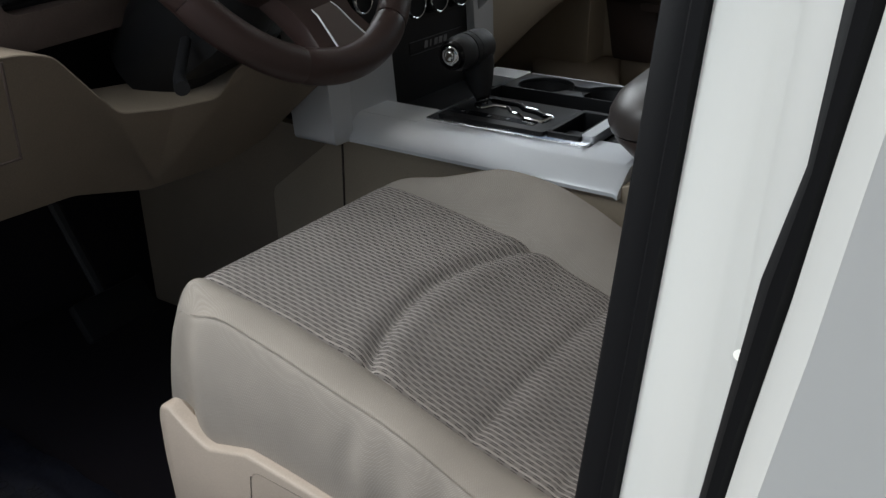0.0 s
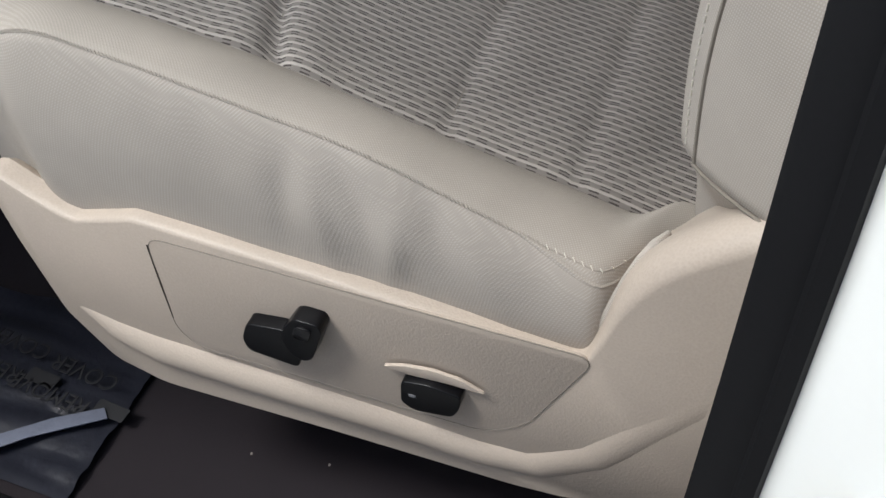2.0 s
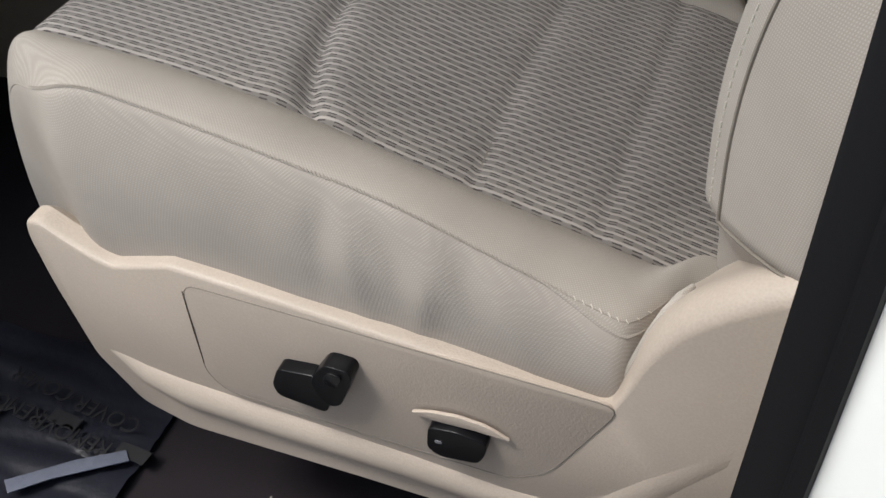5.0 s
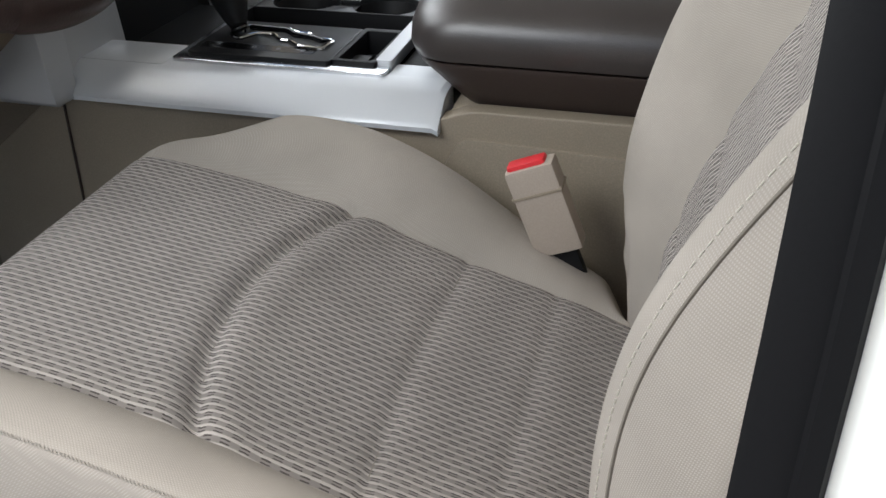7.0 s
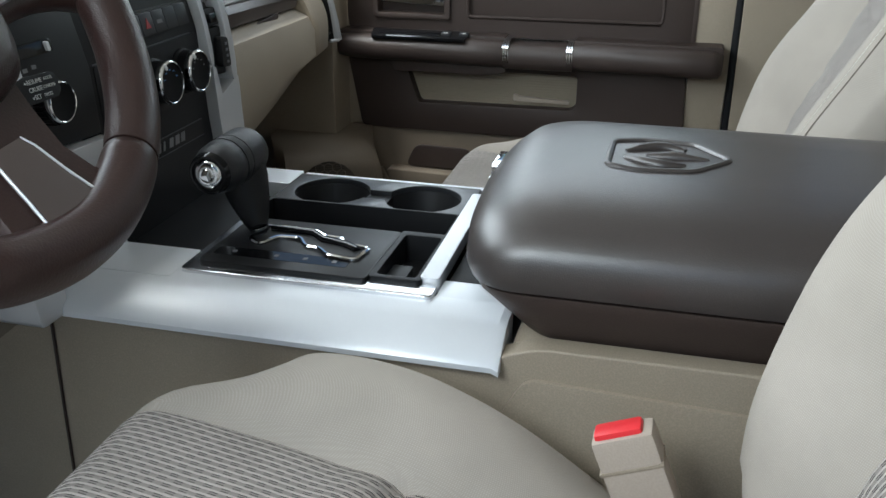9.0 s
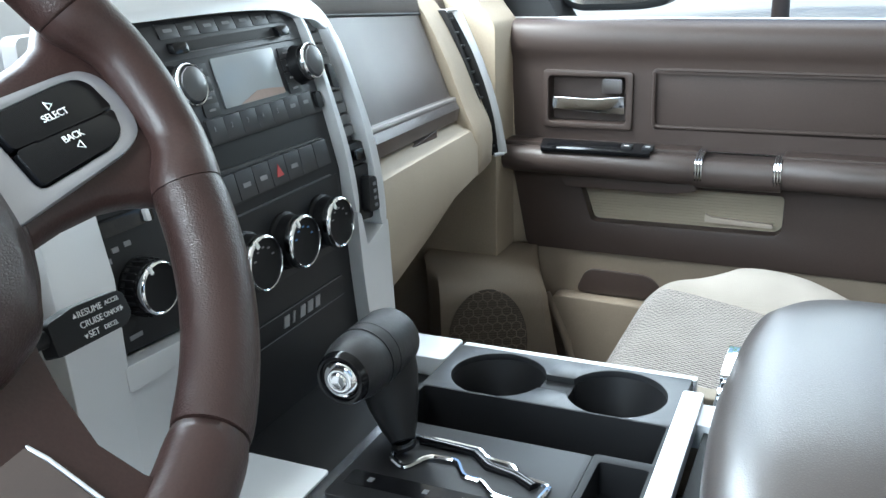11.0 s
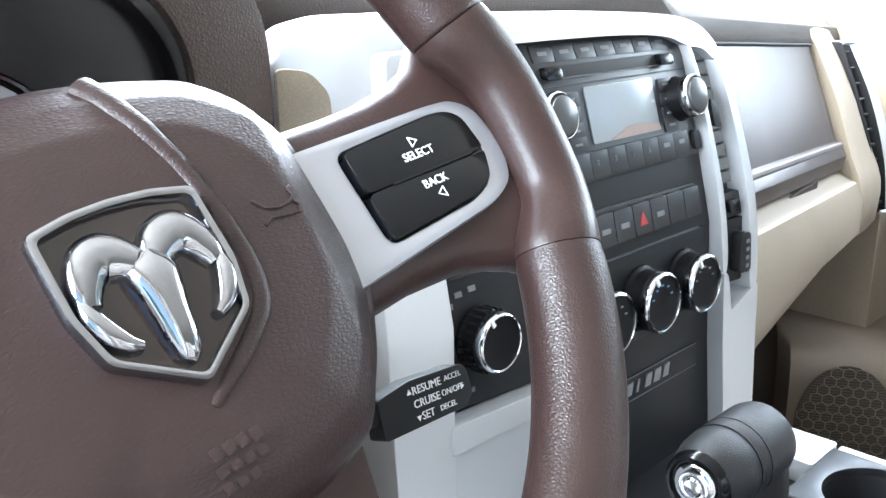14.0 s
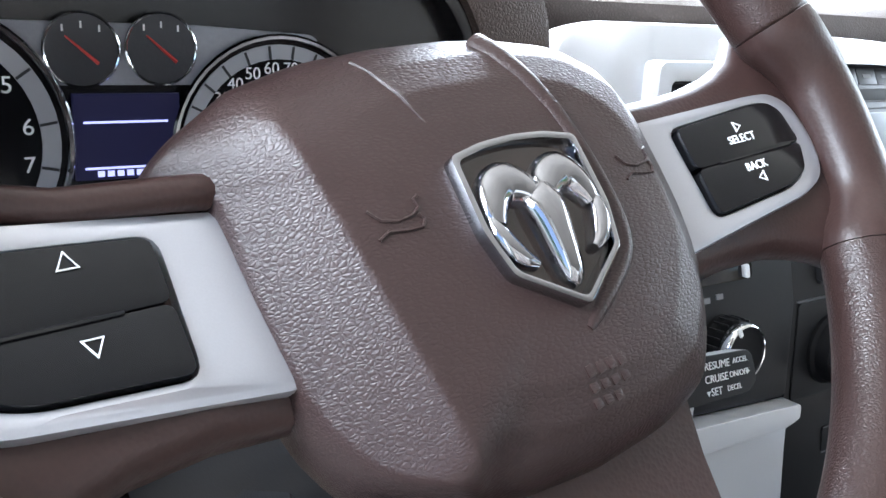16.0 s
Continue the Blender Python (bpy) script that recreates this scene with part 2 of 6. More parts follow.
# ---- cloth with woven dashes ----
def rib_cloth(name, upright=False):
    m = material(name, (0.4, 0.35, 0.3), 0.9, spec=0.12)
    co = nd(m, "ShaderNodeTexCoord")
    sep = nd(m, "ShaderNodeSeparateXYZ")
    ln(m, co.outputs["Object"], sep.inputs[0])

    def mt(op, a, b=None):
        n = m.node_tree.nodes.new("ShaderNodeMath")
        n.operation = op
        for i, v in enumerate((a, b)):
            if v is None:
                continue
            if isinstance(v, (int, float)):
                n.inputs[i].default_value = v
            else:
                ln(m, v, n.inputs[i])
        return n.outputs[0]
    along = mt('ADD', sep.outputs["Y"], mt('MULTIPLY', sep.outputs["Z"], -0.7 if upright else -0.2))
    wob = nd(m, "ShaderNodeTexNoise", Scale=260.0, Detail=1.0)
    ln(m, co.outputs["Object"], wob.inputs["Vector"])
    row = mt('ADD', mt('DIVIDE', sep.outputs["X"], 0.0050 if upright else 0.0053), mt('MULTIPLY', wob.outputs["Fac"], 0.14))
    odd = mt('MULTIPLY', mt('FLOORED_MODULO', mt('FLOOR', row), 2.0), 0.5)
    ph = mt('FRACT', mt('ADD', mt('ADD', mt('DIVIDE', along, 0.0114), odd), mt('MULTIPLY', wob.outputs["Fac"], 0.14)))
    fr = mt('FRACT', row)
    ridge = mt('SINE', mt('MULTIPLY', fr, math.pi))

    def band(v, lo, hi, soft):
        a = nd(m, "ShaderNodeMapRange", From_Min=lo - soft, From_Max=lo + soft)
        b = nd(m, "ShaderNodeMapRange", From_Min=hi - soft, From_Max=hi + soft, To_Min=1.0, To_Max=0.0)
        ln(m, v, a.inputs["Value"])
        ln(m, v, b.inputs["Value"])
        return mt('MULTIPLY', a.outputs[0], b.outputs[0])
    # each rib: two dark threads that dive in dashes, and a pale cord between the ribs
    dash = band(ph, 0.08, 0.64, 0.05)
    pair = mt('ADD', band(fr, 0.12, 0.34, 0.05), band(fr, 0.52, 0.74, 0.05))
    bead = mt('MULTIPLY', mt('MULTIPLY', pair, dash), 0.95)
    float_ = mt('MULTIPLY', mt('MULTIPLY', band(fr, 0.30, 0.56, 0.05), dash), 0.55)
    flat = mt('MULTIPLY', band(fr, 0.06, 0.74, 0.08), 0.58 if upright else 0.60)
    dark = mt('MINIMUM', mt('MAXIMUM', mt('MAXIMUM', bead, flat), float_), 1.0)
    broad = nd(m, "ShaderNodeTexNoise", Scale=16.0, Detail=3.0)
    ln(m, co.outputs["Object"], broad.inputs["Vector"])
    fine = nd(m, "ShaderNodeTexNoise", Scale=1800.0, Detail=2.0)
    ln(m, co.outputs["Object"], fine.inputs["Vector"])
    mix = m.node_tree.nodes.new("ShaderNodeMix")
    mix.data_type = 'RGBA'
    mix.inputs[6].default_value = (0.53, 0.484, 0.446, 1)
    mix.inputs[7].default_value = (0.050, 0.042, 0.040, 1)
    ln(m, dark, mix.inputs[0])
    hue = nd(m, "ShaderNodeMapRange", From_Min=0.3, From_Max=0.7, To_Min=0.9, To_Max=1.08)
    ln(m, broad.outputs["Fac"], hue.inputs["Value"])
    mul = m.node_tree.nodes.new("ShaderNodeMix")
    mul.data_type, mul.blend_type = 'RGBA', 'MULTIPLY'
    mul.inputs[0].default_value = 1.0
    ln(m, mix.outputs[2], mul.inputs[6])
    ln(m, hue.outputs[0], mul.inputs[7])
    ln(m, mul.outputs[2], bsdf(m).inputs["Base Color"])
    bp = nd(m, "ShaderNodeBump", Strength=0.75, Distance=0.0016)
    ln(m, mt('ADD', mt('SUBTRACT', ridge, mt('MULTIPLY', dark, 0.6)), mt('MULTIPLY', fine.outputs["Fac"], 0.3)), bp.inputs["Height"])
    ln(m, bp.outputs["Normal"], bsdf(m).inputs["Normal"])
    return m


def twill_cloth(name, base):
    """Plain seat cloth: a fine slanting weave."""
    m = material(name, base, 0.9, spec=0.12)
    co = nd(m, "ShaderNodeTexCoord")
    waves = []
    for slant, scale in (((0.75, 0.62, 0.20), 262.0), ((-0.45, 0.35, 0.82), 300.0)):
        dot = m.node_tree.nodes.new("ShaderNodeVectorMath")
        dot.operation = 'DOT_PRODUCT'
        dot.inputs[1].default_value = slant
        ln(m, co.outputs["Object"], dot.inputs[0])
        w = nd(m, "ShaderNodeTexWave", Scale=scale, Distortion=0.0)
        w.bands_direction = 'X'
        ln(m, dot.outputs["Value"], w.inputs["Vector"])
        waves.append(w)
    wv = m.node_tree.nodes.new("ShaderNodeMath")
    wv.operation = 'MULTIPLY'
    for i, w in enumerate(waves):
        ln(m, w.outputs["Fac"], wv.inputs[i])
    fine = nd(m, "ShaderNodeTexNoise", Scale=1500.0, Detail=2.0)
    broad = nd(m, "ShaderNodeTexNoise", Scale=11.0, Detail=5.0)
    for n in (fine, broad):
        ln(m, co.outputs["Object"], n.inputs["Vector"])
    mix = m.node_tree.nodes.new("ShaderNodeMix")
    mix.data_type = 'RGBA'
    mix.inputs[6].default_value = (*[c * 0.93 for c in base], 1)
    mix.inputs[7].default_value = (*[c * 1.16 for c in base], 1)
    ln(m, wv.outputs[0], mix.inputs[0])
    hue = nd(m, "ShaderNodeMapRange", From_Min=0.3, From_Max=0.7, To_Min=0.86, To_Max=1.06)
    ln(m, broad.outputs["Fac"], hue.inputs["Value"])
    mul = m.node_tree.nodes.new("ShaderNodeMix")
    mul.data_type, mul.blend_type = 'RGBA', 'MULTIPLY'
    mul.inputs[0].default_value = 1.0
    ln(m, mix.outputs[2], mul.inputs[6])
    ln(m, hue.outputs[0], mul.inputs[7])
    ln(m, mul.outputs[2], bsdf(m).inputs["Base Color"])
    add = m.node_tree.nodes.new("ShaderNodeMath")
    ln(m, wv.outputs[0], add.inputs[0])
    ln(m, fine.outputs["Fac"], add.inputs[1])
    bp = nd(m, "ShaderNodeBump", Strength=0.22, Distance=0.0005)
    ln(m, add.outputs[0], bp.inputs["Height"])
    ln(m, bp.outputs["Normal"], bsdf(m).inputs["Normal"])
    return m


M_switch = grained("satin_black_switch", (0.004, 0.004, 0.005), 0.30, spec=0.2, scale=900, bump=0.05)
M_rib = rib_cloth("ribbed_cloth")
M_twill = twill_cloth("seat_cloth", (0.400, 0.360, 0.316))
M_thread = material("seam_thread", (0.20, 0.175, 0.145), 0.85)
M_stitch = material("tan_stitch", (0.33, 0.295, 0.255), 0.85)
M_pale = material("pale_stitch", (0.62, 0.58, 0.50), 0.8)


def quad_sheet(grid, pick):
    """A sheet from rows of points, keeping the quads that pick(i, j) chooses."""
    bm = bmesh.new()
    vs = {}

    def v(i, j):
        if (i, j) not in vs:
            vs[i, j] = bm.verts.new(grid[i][j])
        return vs[i, j]
    for i in range(len(grid) - 1):
        for j in range(len(grid[0]) - 1):
            if pick(i, j):
                bm.faces.new((v(i, j), v(i, j + 1), v(i + 1, j + 1), v(i + 1, j)))
    return bm


# ---- seats ----
INS, EDGE, EDGE_OUT, SIDE_N = 0.144, 0.229, 0.217, 14
Z_INS = [(-.52, .290), (-.457, .306), (-.396, .326), (-.316, .348), (-.217, .383), (-.136, .402), (-.09, .409), (-.044, .417), (0, .42)]
Z_PIPE = [(-.52, .302), (-.437, .338), (-.379, .361), (-.30, .396), (-.24, .411), (-.179, .427), (-.118, .440), (-.06, .427), (0, .402)]
Z_PIPE_IN = [(-.52, .25), (-.455, .275), (-.391, .314), (-.338, .351), (-.285, .388), (-.233, .413), (-.191, .426), (-.137, .430), (-.09, .424), (-.04, .40)]


FOLDS = ((-.228, .76, .0014, .05), (-.262, .66, .0023, -.02), (-.279, .58, -.0026, .03), (-.309, .72, .0028, .06), (-.322, .56, -.0029, -.03), (-.350, .74, .0026, .04), (-.371, .62, -.0016, .07), (-.402, .78, .0014, .02))


def seam_y(k, x):
    """The three quilting seams across the seat; the first bows forward."""
    return (-.217 + .034 * (1 - (x / INS) ** 2), -.318 + .006 * (1 - (x / INS) ** 2), -.394)[k]


def soft_at(tab, x, w=.006):
    """Look-up in a table with its kinks rounded off."""
    return sum(table_at(tab, x + w * k) for k in range(-4, 5)) / 9


def cushion_z(x, y):
    s = abs(x)
    zi = soft_at(Z_INS, y)
    if s <= INS:
        z = zi
        for k, (deep, wide, puff) in enumerate(((.0060, .0060, .0026), (.0022, .0040, .0008), (.0018, .0035, .0006))):
            d = y - seam_y(k, x)
            z -= deep * math.exp(-(d / wide) ** 2)
            z += puff * math.exp(-((abs(d) - .022) / .014) ** 2)
        z -= 0.0030 * math.exp(-((INS - s) / 0.004) ** 2)
        return z
    zp = soft_at(Z_PIPE if x < 0 else Z_PIPE_IN, y)
    t = (s - INS) / ((EDGE_OUT if x < 0 else EDGE) - INS)
    return lerp(zi, zp, t ** 0.9) + 0.011 * math.sin(math.pi * t) - 0.002 * math.exp(-((s - INS) / 0.004) ** 2)


def tuck(x, yy):
    """The cushion narrows towards its front and behind the backrest."""
    x *= 1 - 0.19 * smooth01((yy + .12) / .14) ** 2 * smooth01((abs(x) - .12) / .09)
    return x - math.copysign(.05, x) * smooth01((-.424 - yy) / .035) * smooth01((abs(x) - .13) / .075)


def seat_sheet():
    """Rows run from rear to front, then roll over the front edge."""
    n, nb = 60, 10
    xs = [-INS + 2 * INS * i / n for i in range(n + 1)]
    top = [-EDGE_OUT + (EDGE_OUT - INS) * i / nb for i in range(nb)] + xs + [EDGE - (EDGE - INS) * i / nb for i in reversed(range(nb))]
    ys = [-.50 + .0045 * i for i in range(int((.50 - .035) / .0045) + 1)]
    rows = [(y, 0.0) for y in ys] + [(-.035, k / 14 * math.pi / 2) for k in range(1, 15)]

    def settle(x, yy, z, drop):
        z = lerp(z, 0.28, drop * 0.75)
        return Vector((x, yy - .05 * smooth01((abs(x) - .13) / .10) * smooth01((yy + .16) / .18), z))
    grid = []
    for y0, th in rows:
        yy = y0 + 0.055 * math.sin(th)
        drop = 1 - math.cos(th)
        sides = {}
        for sgn in (-1, 1):
            side = []
            for q in range(SIDE_N):
                h = q / SIDE_N
                edge = EDGE_OUT if sgn < 0 else EDGE
                ztop = cushion_z(sgn * edge, min(yy, -.03))
                if sgn < 0:
                    # the flank swells over the shield and rolls into the top
                    x = -(.2262 + .0050 * math.sin(math.pi * min(1, h / .95)) - (.2262 - EDGE_OUT) * max(0, (h - .45) / .55) ** 2)
                    z = .235 + (ztop - .235) * lerp(h, math.sin(h * math.pi / 2), .70)
                    # soft slanting folds gathered towards the seam
                    for fy, hm, amp, slant in FOLDS:
                        d = yy - fy - slant * (h - .6)
                        x += amp * math.exp(-(d / (.0045 + .006 * h)) ** 2) * math.exp(-((h - hm) / .17) ** 2)
                    x += .0016 * noise.noise((yy * 14, h * 3, 9.0)) * math.sin(math.pi * h)
                else:
                    x = edge - .020 * (1 - h) ** 1.5 + 0.005 * math.sin(math.pi * h)
                    z = lerp(0.235, ztop, h)
                side.append(settle(tuck(x, yy), yy, z, drop))
            sides[sgn] = side
        grid.append(sides[-1] + [settle(tuck(x, yy), yy, cushion_z(x, min(yy, -.03)), drop) for x in top] + sides[1][::-1])
    j0 = SIDE_N + nb
    return grid, j0, j0 + n, len(ys)


BACK_INS = [(.26, -.455), (.33, -.468), (.40, -.477), (.46, -.493), (.53, -.519), (.584, -.545), (.66, -.577), (.95, -.70)]
BACK_OUT = [(.26, -.475), (.30, -.464), (.34, -.4585), (.38, -.4545), (.43, -.4525), (.47, -.4535), (.50, -.4575), (.525, -.463), (.545, -.4705), (.575, -.484), (.60, -.498), (.622, -.511), (.66, -.532), (.80, -.607), (.95, -.69)]
BACK_IN = [(.26, -.455), (.30, -.446), (.37, -.436), (.45, -.437), (.51, -.450), (.565, -.466), (.61, -.488), (.66, -.523), (.80, -.603), (.95, -.69)]
LIM, CREST, BACK_W = .116, {-1: .181, 1: .198}, .234


def back_y(x, z):
    """The front of the backrest: a ribbed centre between two rounded bolsters."""
    s, sg = abs(x), (-1 if x < 0 else 1)
    yi = soft_at(BACK_INS, z)
    if s <= LIM:
        for zz in (.405, .475, .56, .66):
            d = abs(z - zz - .02 * (x / LIM) ** 2)
            yi -= .004 * math.exp(-(d / .005) ** 2) - .002 * math.exp(-((d - .022) / .014) ** 2)
        return yi
    yb = soft_at(BACK_OUT if sg < 0 else BACK_IN, z)
    c = CREST[sg]
    if s <= c:
        return lerp(yi, yb, math.sin((s - LIM) / (c - LIM) * math.pi / 2) ** 1.1) - .002 * math.exp(-((s - LIM) / .004) ** 2)
    return yb - .050 * ((s - c) / (BACK_W - c)) ** 1.6


def back_sheet():
    n, nb, nr = 40, 9, 9
    zs = [.27 + .0065 * i for i in range(108)]
    grid = []
    for z in zs:
        row = []
        # below the lip the cloth is drawn in
        pull = .008 * smooth01((.4045 - z) / .006) + .010 * smooth01((.398 - z) / .032)
        xs = [-BACK_W + (BACK_W - CREST[-1]) * i / nr for i in range(nr)] + [-CREST[-1] + (CREST[-1] - LIM) * i / nb for i in range(nb)]
        xs += [-LIM + 2 * LIM * i / n for i in range(n + 1)]
        xs += [LIM + (CREST[1] - LIM) * i / nb for i in range(1, nb + 1)] + [CREST[1] + (BACK_W - CREST[1]) * i / nr for i in range(1, nr + 1)]
        for sg in (-1, 1):
            y1 = back_y(sg * BACK_W, z)
            wall = [Vector((sg * (BACK_W + .007 * math.sin(math.pi * q / 8) - pull), lerp(soft_at(BACK_INS, z) - .24, y1, q / 8), z)) for q in range(8)]
            if sg < 0:
                row += wall
            else:
                tail = wall[::-1]
        for x in xs:
            k = smooth01((abs(x) - LIM - .03) / .03)
            crumple = .003 * noise.noise((x * 60, z * 50, 4.0)) * smooth01((.40 - z) / .02) * k
            row.append(Vector((x - math.copysign(pull, x) * k, back_y(x, z) - pull * .35 * k + crumple, z)))
        grid.append(row + tail)
    j0 = 8 + nr + nb
    return grid, j0, j0 + n


def make_seat(name, label, group, trim):
    seat = thing(name, label, "car seat", group)
    grid, j0, j1, ny = seat_sheet()
    last = len(grid) - 1
    ins = lambda i, j: j0 <= j < j1 and i < last - 5
    part("cushion_cover", quad_sheet(grid, lambda i, j: not ins(i, j)), M_twill, seat, "plain tan cloth bolsters with creases", angle=70)
    part("cushion_insert", quad_sheet(grid, ins), M_rib, seat, "ribbed cloth centre with dark woven dashes", angle=70)
    part("cushion_base", box((0, -.26, .2), (.40, .40, .10), .02), M_black, seat, "black seat frame under the cushion")
    # sunk seam and chain stitches along the outer edge of the cushion
    SN = SIDE_N
    pipe = [grid[i][SN] + Vector((0, 0, -.0003)) for i in range(8, ny + 6)]
    part("edge_seam", tube(pipe, .00045, 6), M_stitch, seat, "sunk seam along the cushion edge")
    pale, dull = [], []
    for i in range(14, ny - 3):
        a, b = grid[i][SN], grid[i + 1][SN]
        for k in ((.0,) if i < 23 else (.0, .5)):
            p = a.lerp(b, k)
            across = (grid[i][SN + 1] - grid[i][SN - 1]).normalized()
            q = a.lerp(b, k + .36) + across * .0012
            p = p - across * .0008
            (pale if i < 23 else dull).append(tube([p + Vector((0, 0, .0002)), (p + q) / 2 + Vector((-.0002, 0, .0007)), q + Vector((0, 0, .0002))], .00034 if i < 23 else .00028, 5))
    part("stitching", join(*dull), M_stitch, seat, "row of tan chain stitches")
    flap = [grid[i][SN].lerp(grid[i][SN - 3], smooth01((27 - i) / 12) * .62) + Vector((.0006, 0, .0002)) for i in range(27, 12, -1)]
    part("seam_flap", tube(flap, [.0004 + .0016 * math.sin(math.pi * k / 14) for k in range(15)], 8), M_twill, seat, "loose fold of cloth under the seam")
    part("end_stitching", join(*pale), M_pale, seat, "short row of pale thread stitches")
    for k in range(3):
        pts = []
        for a in range(25):
            x = -INS + 2 * INS * a / 24
            y = seam_y(k, x)
            pts.append((x, y, cushion_z(x, y) - .0002))
        part("quilt_seam", tube(pts, .0006, 5), M_thread, seat)
    bg, b0, b1 = back_sheet()
    bins = lambda i, j: b0 <= j < b1
    part("backrest_cover", quad_sheet(bg, lambda i, j: not bins(i, j)), M_twill, seat, "plain tan cloth bolsters", angle=70)
    part("backrest_insert", quad_sheet(bg, bins), M_rib_up, seat, "ribbed cloth centre panel", angle=70)
    part("backrest_shell", prism([(-.56, .25), (-.83, .97), (-.74, .99), (-.70, .96), (-.46, .25)], "x", -.20, .20, .02), M_twill, seat)
    for sx in (-1, 1):
        xq = .1995 if sx < 0 else .214
        zq = [.404 + .012 * i for i in range(44)]
        part("backrest_seam", tube([Vector((sx * xq, back_y(sx * xq, z) + .0002, z)) for z in zq], .0010, 6), M_thread, seat, "dark seam round the bolster")
        st_bm = []
        for i in range(96):
            z, xs = .41 + .0052 * i, sx * (xq - .0075)
            st_bm.append(tube([(xs, back_y(xs, z) + .0003, z), (xs, back_y(xs, z + .0032) + .0003, z + .0032)], .0004, 5))
        part("backrest_stitching", join(*st_bm), M_pale, seat, "row of stitches beside the bolster seam")
        edge_row = bg[21][6:] if sx < 0 else bg[21][:-6]
        lip = [p + Vector((sx * .0004, .0004, -.001)) for p in edge_row if sx * p.x > xq - .004]
        part("lip_seam", tube(lip, .0009, 6), M_thread, seat, "seam along the lower lip of the bolster")
    if trim:
        trim_parts(seat)
    return seat


def trim_parts(seat):
    ox = -.228
    out = rounded([(-.050, .340), (-.054, .354), (-.064, .357), (-.082, .3475), (-.110, .3365), (-.165, .333), (-.226, .3255), (-.285, .3175), (-.355, .3075), (-.424, .2955), (-.4335, .318), (-.4405, .340), (-.448, .3555), (-.4575, .3695), (-.4690, .3810), (-.4845, .3935), (-.4990, .4025), (-.52, .410), (-.58, .418), (-.66, .42), (-.66, .165), (-.50, .170), (-.455, .168), (-.414, .138), (-.376, .134), (-.2585, .150), (-.126, .156), (-.083, .171), (-.056, .2124), (-.050, .30)], .008, 4)
    # the edge is a plain rounding, but swells into a broad crown over the hinge
    crown = ((-.0125, -.0030, -.0035), (-.0116, -.0012, -.0010), (-.0100, -.0003, .0012), (-.007, .0, .0036), (-.002, .0, .0056), (.003, .0, .0062), (.009, .0, .0050), (.016, .0, .0015), (.026, .0, -.005), (.042, .0, -.011))
    rings = []
    for dx, plain, big in crown:
        ring = []
        for i, (p, q) in enumerate(out):
            (p0, q0), (p1, q1) = out[i - 1], out[(i + 1) % len(out)]
            n = Vector((q1 - q0, p0 - p1)).normalized()
            w = smooth01((-.424 - p) / .030) * smooth01((q - .285) / .03)
            d = lerp(plain, big, w)
            ring.append(Vector((ox + dx, p + n.x * d, q + n.y * d)))
        rings.append(ring)
    bm = loft(rings)
    for v in bm.verts:
        k = smooth01((v.co.y + .16) / .12)
        if v.co.z > .29 and v.co.y > -.2:
            v.co.z -= (.015 + .035 * smooth01((v.co.x - ox - .004) / .02)) * smooth01((v.co.y + .162) / .028)
        v.co.x += .006 * k * k
        if v.co.x < ox:
            v.co.x += .010 * smooth01((.168 - v.co.z) / .04)
    part("side_trim", bm, M_tan_trim, seat, "grained tan plastic side shield with a crowned hinge cover", angle=35)
    # near-black tube added for the shadow line between pleat and hinge cover
    part("corner_shadow", tube([(-.2130, -.4560, .3630), (-.2190, -.4525, .3570), (-.2225, -.4465, .3440), (-.2245, -.4415, .3310), (-.2250, -.4355, .3130)], [.0012, .0024, .0026, .0022, .0010], 8), M_deep, seat, "dark tube painted as the shadow line behind the pleat")
    part("corner_pleat", tube([(-.204, -.456, .3650), (-.213, -.4520, .3650), (-.2195, -.4475, .3590), (-.2225, -.4420, .3450), (-.2240, -.4375, .3310), (-.2240, -.4315, .3120), (-.2225, -.4265, .2960)], [.0015, .0032, .0040, .0042, .0040, .0032, .0020], 12), M_twill, seat, "folded cloth pleat at the cushion corner")
    ins = rounded([(-.168, .3215), (-.160, .236), (-.172, .220), (-.368, .2085), (-.393, .226), (-.4323, .303)], .012, 4)
    part("switch_panel", prism(ins, "x", ox - .0105, ox - .0130, .0006), M_tan_trim, seat, "flush tan switch panel")
    # centre line, thickness and how far the roll stands proud of the shield
    roll = [(-.060, .240, .003, -.004), (-.075, .224, .009, .0), (-.098, .207, .017, .003), (-.13, .197, .021, .0040), (-.20, .192, .0225, .0043), (-.30, .1865, .0225, .0043), (-.36, .180, .0235, .0043), (-.395, .182, .026, .0040), (-.43, .206, .030, .0028), (-.46, .246, .036, .0017), (-.49, .286, .042, .0009), (-.53, .330, .048, .0003), (-.60, .390, .05, -.001)]
    part("lower_roll", tube([(ox - .012 - pr + r + .006 * smooth01((p + .16) / .12) ** 2, p, q) for p, q, r, pr in roll], [r for p, q, r, pr in roll], 32), M_tan_trim, seat, "rounded lower roll of the shield")
    rim_pts = [(ox - .0127, p, q) for p, q in ins]
    part("panel_groove", tube(rim_pts, .00045, 5, True), M_thread, seat)
    part("panel_gap", tube([(ox - .0127, -.1665, .314), (ox - .0127, -.1640, .280), (ox - .0127, -.1612, .246)], [.0004, .0009, .0006], 6), M_brown, seat, "open joint at the front of the panel")
    sw = part("seat_switch", prism(rounded([(-.2265, .2735), (-.2194, .2568), (-.2214, .2465), (-.2544, .2413), (-.2612, .2600), (-.2529, .2760)], .004, 3), "x", ox - .012, ox - .0225, .004, 3), M_switch, seat, "black horizontal seat switch")
